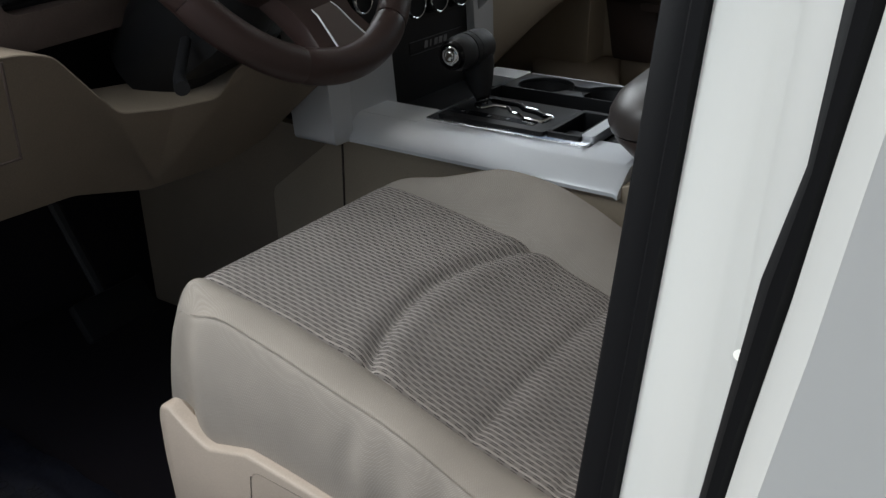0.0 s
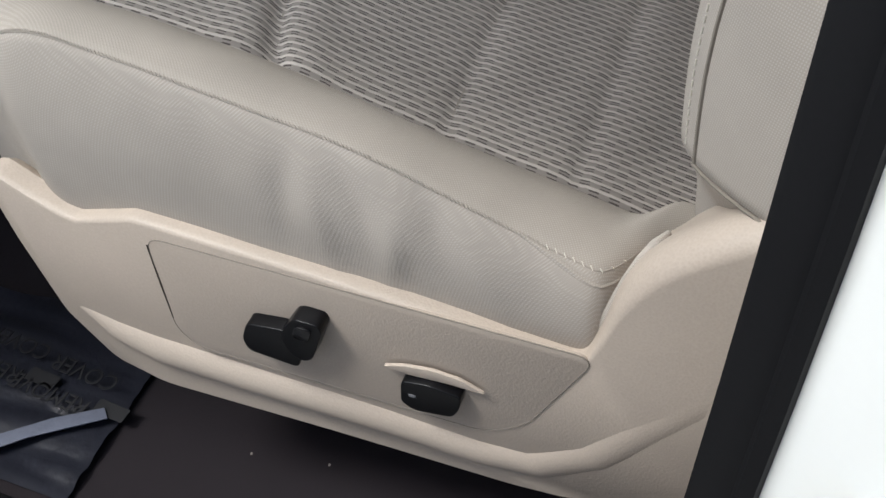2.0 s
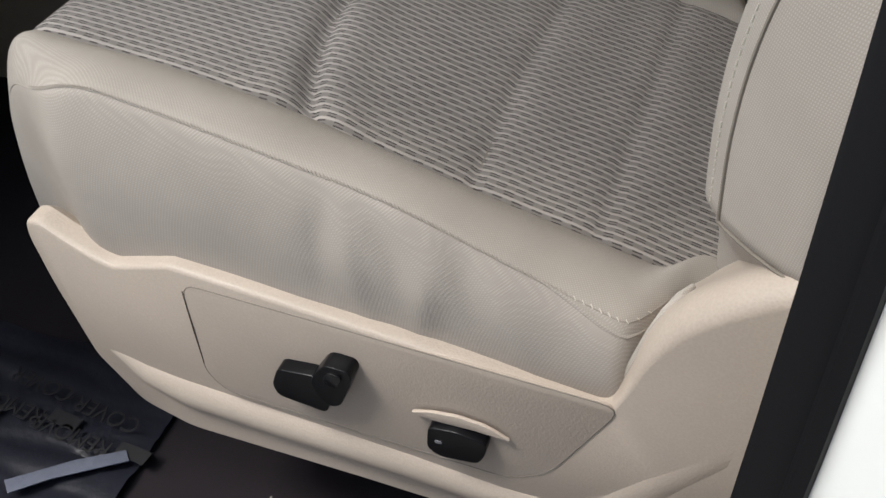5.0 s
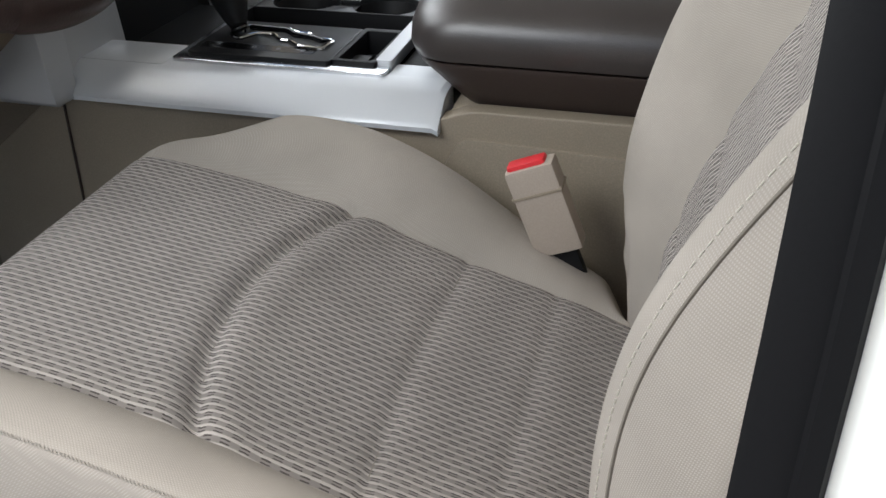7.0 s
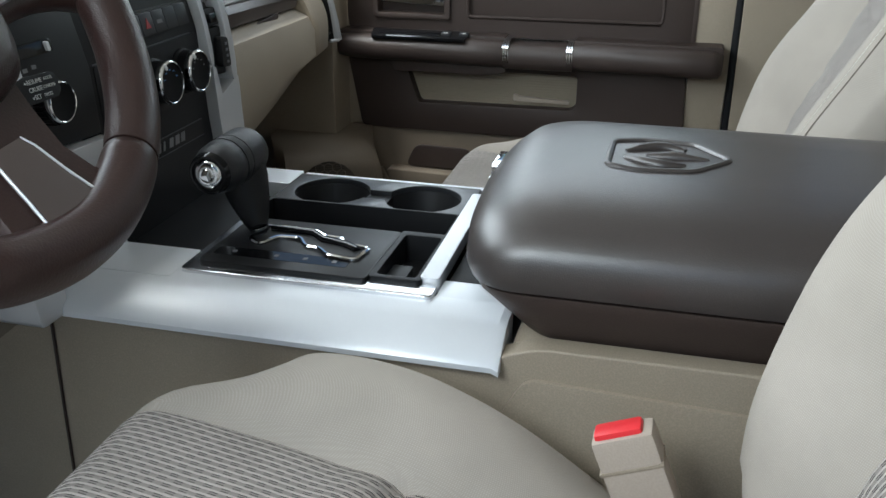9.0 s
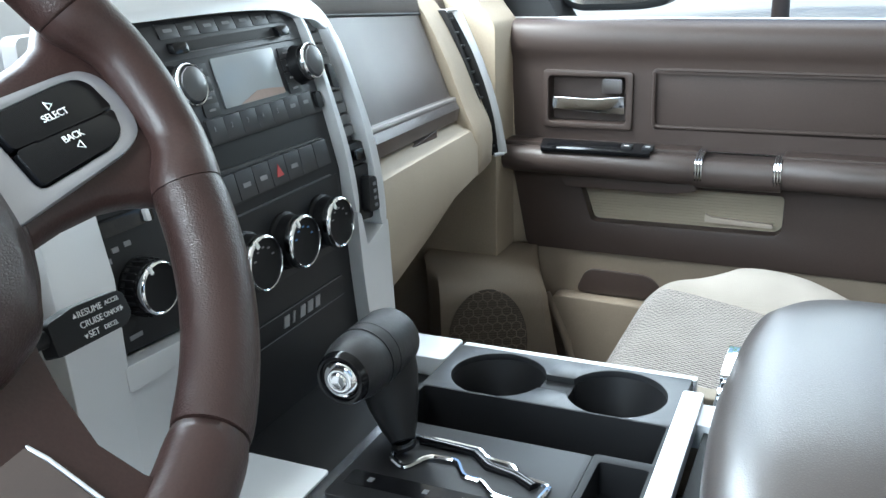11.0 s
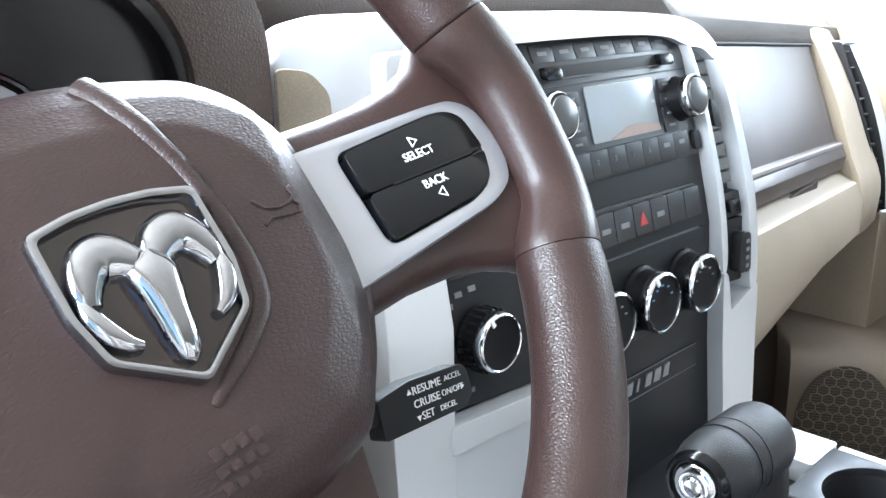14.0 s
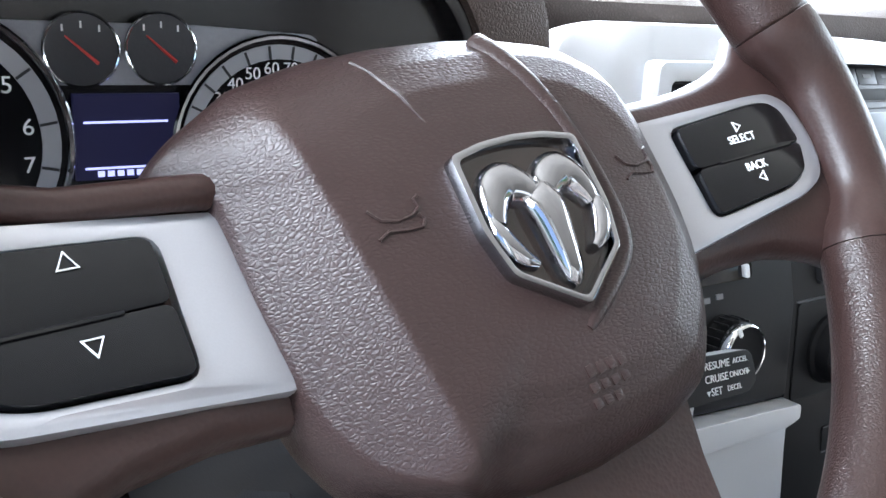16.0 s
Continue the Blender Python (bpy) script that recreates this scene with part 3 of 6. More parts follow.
    part("recline_lever", prism(rounded([(-.2500, .2740), (-.2625, .2925), (-.2785, .2910), (-.2795, .2845), (-.2675, .2560), (-.2596, .2520), (-.253, .258)], .005, 3), "x", ox - .012, ox - .0245, .005, 3), M_switch, seat, "black upright recline switch")
    part("switch_cap", prism(rounded([(-.2635, .2875), (-.2595, .277), (-.2695, .275), (-.274, .2865)], .003, 3), "x", ox - .0240, ox - .0262, .001), M_gloss, seat)
    lum = part("lumbar_switch", prism(rounded([(-.3219, .2530), (-.340, .2550), (-.3587, .2510), (-.3563, .2379), (-.3514, .2284), (-.3266, .2258), (-.3192, .2316)], .004, 3), "x", ox - .012, ox - .0215, .004, 3), M_switch, seat, "black lumbar rocker switch")
    part("rocker_mark", prism(rounded(rect(-.330, .240, -.3255, .2425), .001, 3), "x", ox - .0213, ox - .0219, 0), M_dim, lum)
    part("switch_hood", prism(rounded([(-.309, .2575), (-.323, .2625), (-.340, .2645), (-.357, .2620), (-.372, .2535), (-.350, .2555), (-.325, .2550)], .003, 3), "x", ox - .0150, ox - .0172, .001, 2), M_tan_trim, seat, "moulded finger scoop above the rocker")


M_rib_up = rib_cloth("ribbed_back_cloth", True)
driver = make_seat("driver_seat", "tan cloth bucket seat with ribbed centre beside the open door", "front seats", True)
driver.matrix_world = pose(-.5, 0, 0)
passenger = make_seat("passenger_seat", "tan cloth bucket seat with ribbed centre beside the far door", "front seats", False)
passenger.matrix_world = pose(.46, -.03, -.085)

buckle = thing("seat_belt_buckle", "tan seat belt buckle with red release button", "buckle", m=Matrix.Translation((-.305, -.375, .375)) @ Matrix.Rotation(radians(-22), 4, 'X'))
part("stalk", box((0, 0, -.055), (.012, .028, .06), .004), M_black, buckle, "black strap stalk")
part("body", box((0, 0, .005), (.024, .044, .085), .004), M_tan_trim, buckle, "tan plastic buckle shell")
part("collar", box((0, 0, .022), (.0255, .0455, .003), .001), M_tan, buckle)
part("release_button", box((0, .002, .0475), (.017, .034, .008), .003), M_red, buckle, "bright red release button")


# ---- centre console ----
M_satin = grained("satin_black", (.024, .025, .027), .34, spec=.5, scale=1100, bump=.08)
console = thing("center_console", "tan centre console with silver deck between the seats", "console")
CX = -.035
side = rounded([(-.62, .02), (.30, .02), (.30, .30), (.16, .412), (-.25, .412), (-.285, .425), (-.62, .425)], .012)
for x0, x1 in ((-.218, -.196), (.128, .150)):
    part("side_wall", prism(side, "x", x0, x1, .006, 3), M_tan, console, "tan grained plastic side")
part("rear_block", prism(rect(-.2, -.60, .13, -.262), "z", .10, .42, .004), M_tan, console)
part("front_block", prism(rect(-.2, .05, .13, .30), "z", .05, .40, .004), M_black, console)
# darkened tan holds the shade under the dash
part("footwell_panel", prism(rounded([(.145, .02), (.62, .02), (.62, .42), (.150, .404)], .006), "x", -.2175, -.200, .003), M_tan_shaded, console, "tan panel under the stack")
part("inner_floor", prism(rect(-.2, -.262, .13, .05), "z", .28, .31, 0), M_deep, console)
part("side_panel", prism(rounded([(-.256, .36), (-.276, .398), (-.60, .385), (-.60, .16), (-.256, .16)], .012), "x", -.2215, -.214, .002), M_tan, console, "tan access panel")
part("panel_joint", tube([(-.2195, .157, .41), (-.2195, .160, .30), (-.2195, .165, .10)], .0016, 6), M_brown, console)
# silver deck with a sloping lip
deck = [(-.229, .404), (-.2290, .4085), (-.2260, .4130), (-.200, .4315), (-.192, .4345), (-.166, .4350), (-.166, .404)]
deck_rings = []
for y in (.158, .155, .0, -.12, -.250, -.256):
    k = .003 if y in (.158, -.256) else 0
    deck_rings.append([Vector((x, y, z - k)) for x, z in deck])
part("deck", loft(deck_rings), M_silver_lit, console, "silver painted deck with rolled lip", angle=25)
for x0, y0, x1, y1 in ((.074, .048, .122, .112), (.034, -.200, .070, -.174)):
    part("deck_far_strip", prism(rounded(rect(x0, y0, x1, y1), .004), "z", .415, .4360, .003, 3), M_silver_lit, console, "silver end of the deck")
part("deck_far_edge", prism(rounded(rect(.1125, -.172, .122, .045), .002), "z", .415, .4345, .002), M_silver_lit, console, "thin silver edge beyond the cup holder")
part("deck_front", prism(rounded(rect(-.188, .052, -.126, .154), .004), "z", .41, .4352, .002), M_silver_lit, console)
part("deck_floor", prism(rect(-.126, .05, .080, .158), "z", .410, .418, .002), M_black, console, "black bin mat before the lever")
part("deck_rear", prism(rounded(rect(-.188, -.25, -.132, -.188), .004), "z", .42, .4345, .002), M_silver_lit, console)
part("rear_slot", prism(rounded(rect(-.134, -.25, .12, -.190), .004), "z", .410, .4300, .001), M_black, console, "black ticket slot")
# chrome-framed shift plate
part("chrome_frame", prism(rounded([(-.176, .048), (-.176, -.187), (-.152, -.187), (-.152, -.126), (-.05, -.126), (-.05, .048)], .006), "z", .428, .4385, .004, 3), M_bright, console, "bright chrome surround")
M_plate = grained("shift_plate_black", (.011, .011, .012), .42, spec=.3, scale=1100, bump=.08)
part("shift_plate", prism(rounded([(-.163, .036), (-.163, -.124), (-.050, -.124), (-.050, .036)], .005), "z", .433, .4425, .002), M_plate, console, "satin black shift plate")
part("cross_bar", prism(rounded([(-.150, -.170), (-.150, -.187), (.075, -.184), (.075, -.167)], .004), "z", .430, .4435, .004, 3), M_silver_lit, console, "bright silver cross bar")
tray = part("coin_tray", frame_plate(rounded(rect(-.156, -.172, -.046, -.124), .004), rounded(rect(-.150, -.166, -.056, -.130), .004), "z", .405, .4425, .001), M_black, console, "small black coin tray")
part("tray_floor", prism(rect(-.152, -.168, -.052, -.128), "z", .412, .416, 0), M_black, tray)
part("tray_block", prism(rounded(rect(-.144, -.150, -.100, -.131), .003), "z", .416, .430, .002), M_black, tray)
# zig-zag gate
slot = rounded([(-.106, .012), (-.117, -.004), (-.096, -.014), (-.094, -.036), (-.112, -.048), (-.113, -.062), (-.126, -.074), (-.130, -.104), (-.102, -.108), (-.098, -.084), (-.086, -.076), (-.084, -.056), (-.074, -.046), (-.072, -.012), (-.074, .012)], .005, 3)
gate = part("shift_gate", prism(slot, "z", .4427, .4432, 0), M_deep, console, "dark zig-zag gate slot")
part("gate_trim", tube([(x, y, .4436) for x, y in slot], .0024, 8, True), M_chrome, console, "chrome edge of the gate")
part("gate_rail", tube([(-.078, .0, .4440), (-.080, -.045, .4440), (-.094, -.060, .4440), (-.098, -.082, .4440), (-.108, -.098, .4440)], .0042, 10), M_gloss, console, "glossy rail inside the gate")
for i, y in enumerate((.012, -.030, -.058, -.086)):
    part("gear_mark", box((-.137, y, .4428), (.005, .004, .0006), 0), M_dim, console)
part("gear_index", prism(rounded(rect(-.146, -.10, -.128, .03), .003), "z", .4424, .4427, 0), M_gloss, console)
# deep bin, then the twin cup holder
part("bin_wall", frame_plate(rounded(rect(-.050, -.170, .017, .044), .004), rounded(rect(-.047, -.165, .014, .040), .004), "z", .36, .4405, .001), M_black, console, "deep black bin")
part("bin_floor", prism(rect(-.050, -.170, .017, .044), "z", .356, .362, 0), M_black, console)


cups = part("cup_holder", frame_plate(rounded(rect(.015, -.170, .113, .048), .004, 7), rounded(rect(.017, -.168, .111, .046), .004, 7), "z", .40, .432, .0005), M_black, console, "black twin cup holder insert")


def cup_top(cx, wells, r, w, y0, y1):
    """One plate with two round openings joined by a channel."""
    inner, outer = [], []
    mid = (wells[0] + wells[1]) / 2
    for cy, yend, sg in ((wells[0], y1, 1), (wells[1], y0, -1)):
        for k in range(37):
            a = radians(-72 + 9 * k)
            c, s2 = math.cos(a), math.sin(a)
            inner.append((cx + sg * r * c, cy + sg * r * s2))
            if s2 < 0:
                outer.append((cx + sg * math.copysign(w, c), lerp(cy, mid + sg * .002, -s2 / math.sin(radians(72)))))
            else:
                f = 1 / max(abs(c), abs(s2))
                outer.append((cx + sg * w * c * f, lerp(cy, yend, s2 * f)))
    return frame_plate(outer, inner, "z", .429, .4365, .0012)


WELLS = (-.009, -.114)
part("cup_top", cup_top(.064, WELLS, .042, .0475, -.169, .047), M_satin, cups, "satin black top with two joined openings", angle=30)
for cy in WELLS:
    part("cup_well", revolve([(.0425, .431), (.0418, .430), (.038, .362), (.036, .358), (.0, .358)], 32, Matrix.Translation((.064, cy, 0)), False), M_black, cups, "deep round cup well")
part("well_bridge", prism(rect(.050, -.075, .078, -.048), "z", .415, .4308, 0), M_black, cups, "dark channel between the wells")

# shift lever
lever = thing("shift_lever", "black floor shift lever with chrome button in the console", "gear lever")
A, B = Vector((-.129, .0345, .5135)), Vector((-.045, .035, .5130))
ax = (B - A).normalized()
q = ax.to_track_quat('Z', 'Y').to_matrix().to_4x4()
km = Matrix.Translation(A) @ q
L = (B - A).length
prof = [(.0, -.002), (.015, -.002), (.0195, .0005), (.0240, .008), (.0268, .018), (.0275, .030), (.0270, .0312), (.0270, .0328), (.0276, .034), (.0280, .056), (.0280, .060), (.0278, L - .012), (.0262, L - .006), (.0215, L - .0015), (.015, L), (.0, L)]
part("knob", revolve([(r * .89, h) for r, h in prof], 36, km), leather("lever_leather", (.022, .022, .024), .42, .4, 700, .35), lever, "black ribbed grip", angle=50)
part("button_bezel", revolve([(.0150, -.0015), (.0158, -.0040), (.0175, -.0042), (.0192, -.0020), (.0200, .002), (.0150, .003)], 32, km), M_gloss, lever, "glossy black ring round the button")
for h in (.031, .043):
    part("knob_seam", revolve([(.0240, h - .0004), (.0251, h - .0004), (.0251, h + .0004), (.0240, h + .0004)], 36, km, False), M_deep, lever)
part("thumb_button", revolve([(.0, -.0065), (.005, -.0062), (.006, -.0052), (.009, -.0058), (.0125, -.0042), (.015, .0), (.015, .003), (.0, .003)], 32, km), M_chrome, lever, "domed chrome thumb button")
neck = [((-.066, .035, .506), .0235), ((-.069, .031, .489), .0235), ((-.076, .023, .471), .0195), ((-.084, .015, .457), .0140), ((-.090, .009, .448), .0090)]
part("neck", tube([p for p, r in neck], [r for p, r in neck], 20), M_black, lever, "tapered black neck")
part("shaft", tube([(-.092, .008, .450), (-.091, .004, .4335)], .0065, 14), M_chrome, lever, "polished steel shaft")
part("boot_collar", tube([(-.092, .008, .4475), (-.092, .007, .4445)], [.010, .009], 16), M_black, lever)

# armrest
arm = thing("armrest", "dark brown padded armrest lid on the console", "armrest")


def slab(rings):
    """rings: (z, x half, y front, y rear, corner)."""
    out = []
    for z, h, yf, yr, r in rings:
        ring = []
        for p, q2 in rounded([(-h, yf), (-h / 3, yf), (h / 3, yf), (h, yf), (h, yr), (-h, yr)], r, 6):
            ring.append(Vector((CX + p, q2 + .022 * (1 - min(1, abs(p) / h) ** 2.4) * smooth01((q2 - yf + .06) / .06), z)))
        out.append(ring)
    return loft(out)


M_arm = leather("brown_armrest_skin", (0.050, 0.041, 0.039), 0.36, 0.85, 520, 0.12)
M_arm_dark = leather("door_armrest_skin", (0.055, 0.041, 0.036), 0.42, 0.4, 520, 0.22)
part("base", slab([(.412, .150, -.285, -.66, .03), (.425, .160, -.272, -.66, .03), (.462, .176, -.236, -.66, .035), (.4665, .176, -.235, -.66, .035)]), M_brown, arm, "dark brown lower bin")
part("lid", slab([(.468, .172, -.238, -.66, .035), (.4695, .178, -.231, -.66, .036), (.480, .181, -.227, -.66, .04), (.495, .181, -.228, -.66, .045), (.508, .176, -.233, -.66, .05), (.520, .160, -.246, -.65, .055), (.528, .130, -.268, -.64, .05), (.5325, .105, -.285, -.63, .05), (.534, .06, -.31, -.6, .03)]), M_arm, arm, "padded brown lid", angle=60)
clip = part("latch", prism(rounded([(-.016, .494), (.034, .494), (.034, .507), (-.016, .507)], .002), "y", -.222, -.2045, .001), M_chrome, arm, "slim chrome push latch")
part("latch_button", prism(rounded([(-.028, .491), (-.019, .491), (-.019, .498), (-.028, .498)], .001), "y", -.220, -.2043, .0005), M_chrome, clip)
sh = [(-.072, -.318), (.004, -.318), (.014, -.345), (.010, -.392), (-.033, -.424), (-.074, -.392), (-.080, -.345)]
part("badge_outline", tube([(x, y, .5338) for x, y in rounded(sh, .008)], .0032, 8, True), M_arm, arm, "embossed shield outline")
for s in (-1, 1):
    pts = [(CX + s * (.010 + .018 * math.sin(a * .3)), -.332 - .0065 * a, .5337 + .001 * math.sin(a * .5)) for a in range(9)]
    part("badge_curve", tube(pts, [.002 + .0035 * math.sin(math.pi * (a + .5) / 9.5) for a in range(9)], 10), M_arm, arm, "embossed curved motif")
part("badge_wedge", tube([(CX, -.350, .5335), (CX, -.375, .5340), (CX, -.405, .5332)], [.003, .006, .002], 10), M_arm, arm)


# ---- steering wheel ----
wheel = thing("steering_wheel", "brown leather steering wheel with silver spoke trim", "steering wheel",
              m=Matrix.Translation((-.455, .017, .712)) @ Matrix.Rotation(radians(52), 4, 'X') @ Matrix.Rotation(radians(6.5), 4, 'Z'))
M_grip = leather("brown_grip_leather", (0.033, 0.0178, 0.0158), 0.36, 0.38, 640, 0.26)
RIM_C, RIM_R, RIM_T = Vector((.0022, .0196, -.0045)), .1678, Matrix.Rotation(radians(5.8), 3, 'X')


def rim_point(t, q, r, out=0.0):
    """A point on the rim's skin: t round the wheel, q round the grip."""
    return RIM_C + RIM_T @ Vector(((RIM_R + out + r * 1.06 * math.cos(q)) * math.cos(t), (RIM_R + out + r * 1.06 * math.cos(q)) * math.sin(t), r * .96 * math.sin(q)))


def rim_piece(a0, a1, steps, r, ends=0.0, out=0.0):
    rows = []
    for i in range(steps + 1):
        k = i / steps
        rr_ = r - ends * (1 - smooth01(min(k, 1 - k) * steps / 1.5))
        bow = smooth01(k / .3) * smooth01((1 - k) / .3)
        rows.append([rim_point(radians(lerp(a0, a1, k)), 2 * math.pi * j / 24, rr_ - out * bow * .45, out * bow) for j in range(24)])
    return loft(rows)


rim = part("rim", rim_piece(28, 148, 60, .0172, .0007), M_grip, wheel, "brown leather-wrapped upper rim", angle=80)
for a0, a1 in ((-19.4, 13.9), (166.1, 199.4)):
    part("rim_collar", rim_piece(a0, a1, 24, .0174, .0006, .0080), M_wheel, rim, "smooth brown collar at the spoke", angle=80)
for a0, a1 in ((14, 28), (152 - 4, 166), (-62, -19.5), (199.5, 242)):
    part("grip", rim_piece(a0, a1, 26, .0170, .0006), M_grip, rim, "grained leather grip", angle=80)
part("rim_bottom", rim_piece(-118, -62.5, 30, .0172, .0012), M_wheel, rim, "smooth brown lower rim", angle=80)


def skin(rows, mat, name, label="", angle=70, parent=None):
    return part(name, loft(rows), mat, parent or wheel, label, angle=angle)


# spokes
for s in (1, -1):
    off = .004 if s < 0 else 0
    sp = []
    for u, v0, v1, n0, n1 in ((.055, -.034, .042, -.045, -.0195), (.075, -.021, .0395, -.042, -.0180), (.100, -.0195, .0400, -.038, -.0170), (.122, -.021, .0415, -.034, -.0160), (.138, -.026, .045, -.030, -.0148), (.150, -.032, .052, -.028, -.0130), (.158, -.040, .062, -.024, -.0110), (.166, -.046, .068, -.020, -.0105)):
        if s > 0:
            v1 += .0055 * smooth01((.160 - u) / .03)
        if s < 0:
            v1 += .001
            n1 -= .006 * (1 - smooth01((u - .072) / .034))
        mid = (n0 + n1) / 2
        sp.append([Vector((s * u, v, n)) for v, n in ((v0, n0), (v0 - .003, mid - .001), (v0 - .001, n1 - .004), (v0 + .004, n1 - .0006), (lerp(v0, v1, .2), n1), (lerp(v0, v1, .8), n1), (v1 - .004, n1 - .0006), (v1 + .001, n1 - .004), (v1 + .003, mid - .001), (v1, n0))])
    spoke = skin(sp, M_wheel, "spoke", "brown leather-look side spoke", 60)
    lift = lambda u, s=s: .0048 * smooth01((u - .075) / .09) - (.006 * (1 - smooth01((u - .072) / .034)) if s < 0 else 0)
    o = rounded([(s * (.068 + off), -.0165), (s * .146, -.0085), (s * .160, -.003), (s * .1665, .012), (s * .163, .029), (s * .154, .0355), (s * .140, .0362), (s * (.068 + off), .0350)], .007, 4)
    if s < 0:
        o = rounded([(s * (.068 + off), -.0165), (s * .146, -.0085), (s * .160, -.003), (s * .1665, .012), (s * .165, .032), (s * .156, .0395), (s * .140, .0388), (s * (.068 + off), .0350)], .007, 4)
    i_ = rounded([(s * (.093 + 2 * off), -.0068), (s * .138, -.0040), (s * .149, .000), (s * .1545, .011), (s * .153, .027), (s * .147, .0315), (s * .138, .0320), (s * (.092 + 2 * off), .0295)], .005, 4)
    bz = frame_plate(o, i_, "z", -.026, -.0135, .002)
    for v in bz.verts:
        v.co.z += lift(abs(v.co.x))
    part("spoke_bezel", bz, M_trim, spoke, "satin silver trim round the buttons")
    b0 = .094 + 2 * off
    for bo in ([(s * b0, -.0060), (s * .138, -.0034), (s * .1485, .0008), (s * .1535, .0117), (s * b0, .0117)],
               [(s * b0, .0121), (s * .1537, .0121), (s * .152, .0268), (s * .1465, .0309), (s * .138, .0313), (s * b0, .0288)]):
        bb = prism(rounded(bo, .003, 3), "z", -.026, -.0118, .0006, 2)
        for v in bb.verts:
            v.co.z += lift(abs(v.co.x))
        part("spoke_button", bb, M_gloss, spoke, "black glossy rocker button")
    bl = tube([(s * lerp(b0 + .012, .146, k / 8), .0119, -.0116 + lift(lerp(b0 + .012, .146, k / 8))) for k in range(9)], .0006, 5)
    part("button_ridge", bl, M_gloss, spoke)
    if s < 0:
        part("spoke_roll", tube([(-.060, .0405, -.026), (-.078, .0405, -.0185), (-.095, .0405, -.0150), (-.12, .0420, -.0140), (-.145, .0480, -.0135), (-.165, .0590, -.013)], [.0045, .0050, .0046, .0044, .0050, .0065], 14), M_wheel, spoke)
    tilt = Matrix.Rotation(radians(-s * 4), 4, 'Y')
    zt = -.0090

    def tri(cx, cy, r, up, rot=0):
        p = [(cx + r * math.sin(rot + k * 2.094), cy + r * math.cos(rot + k * 2.094) * up) for k in range(3)]
        return tube([(a, b, 0) for a, b in p], .0004, 4, True)
    if s > 0:
        for txt, y in (("SELECT", .0190), ("BACK", .0074)):
            words(txt, .0046, M_mark, Matrix.Translation((.1232, y, zt)) @ tilt, spoke)
        for cy, rot in ((.0240, math.pi / 2), (.0026, -math.pi / 2)):
            b = tri(0, 0, .0022, 1, rot)
            bmesh.ops.transform(b, matrix=Matrix.Translation((.1235, cy, zt)) @ tilt, verts=b.verts)
            part("arrow_mark", b, M_mark, spoke)
    else:
        for cy, up in ((.0258, 1), (.0061, -1)):
            b = tri(0, 0, .0028, up)
            bmesh.ops.transform(b, matrix=Matrix.Translation((-.1225, cy, zt)) @ tilt, verts=b.verts)
            part("arrow_mark", b, M_mark, spoke)
# lower spoke: brown flanks round a silver insert with bright edges
lw = []
for v, u0, u1, n0, n1 in ((-.045, -.052, .056, -.046, -.024), (-.075, -.044, .046, -.044, -.0215), (-.100, -.040, .042, -.042, -.0205), (-.120, -.044, .047, -.040, -.0185), (-.136, -.052, .056, -.036, -.0155), (-.148, -.058, .062, -.030, -.0165)):
    lw.append([Vector((u, v, n)) for u, n in ((u0, n0), (u0 - .002, (n0 + n1) / 2), (u0 + .003, n1), (lerp(u0, u1, .5), n1 + .001), (u1 - .003, n1), (u1 + .002, (n0 + n1) / 2), (u1, n0))])
low = skin(lw, M_wheel, "lower_spoke", "brown lower spoke", 50)
# silver with its brown-red reflection painted into the base colour
M_silver_browned = grained("silver_with_brown_reflection", (.13, .105, .10), .36, metal=.6, scale=1500, amount=.05, bump=.02)
ins = []
for v, h, n in ((-.084, .0160, -.0215), (-.092, .0168, -.0185), (-.115, .0205, -.0165), (-.140, .0265, -.0135), (-.143, .025, -.0160)):
    ins.append([Vector((.001 + u * h, v, n + d)) for u, d in ((-1, -.004), (-.93, .001), (0, .0018), (.93, .001), (1, -.004))])
part("lower_insert", loft(ins), M_silver_browned, low, "silver insert of the lower spoke, brown reflection in its colour")
for sx in (-1, 1):
    part("insert_edge", tube([(.001 + sx * h, v, n) for v, h, n in ((-.084, .0160, -.0212), (-.092, .0170, -.0180), (-.115, .0208, -.0160), (-.140, .0268, -.0130))], .0009, 6), M_silver, low, "bright edge of the insert")

# airbag cover
outline = [(-.0825, .028), (-.0835, .0380), (-.0930, .0450), (-.0945, .0510), (-.087, .0585), (-.066, .0690), (-.046, .0745), (-.018, .0770), (.010, .0775), (.031, .0757), (.055, .0710), (.0745, .0570), (.0825, .0430), (.084, .020), (.084, .0), (.080, -.018), (.068, -.037), (.050, -.057), (.028, -.063), (0, -.065), (-.028, -.063), (-.052, -.057), (-.069, -.045), (-.0765, -.030), (-.0795, -.014), (-.082, .009)]
ol = rounded(outline, .006, 3)
c0 = Vector((.002, .004))
ol = [Vector(p) for p in ol]
dense = []
for p, q in zip(ol, ol[1:] + ol[:1]):
    dense += [p, (p + q) / 2]
EDGE_N = [(.02, .0036), (.35, .0034), (.5, .0028), (.65, .0016), (.80, -.002), (.90, -.0068), (.955, -.0115), (.985, -.0165), (1.0, -.024)]
FLANK_N = [(.02, .0036), (.5, .0034), (.70, .0030), (.97, .0020), (.99, -.001), (1.0, -.008)]
rings = [[Vector((c0.x + (p.x - c0.x) * .97, c0.y + (p.y - c0.y) * .97, -.045)) for p in dense], [Vector((p.x, p.y, -.034)) for p in dense]]
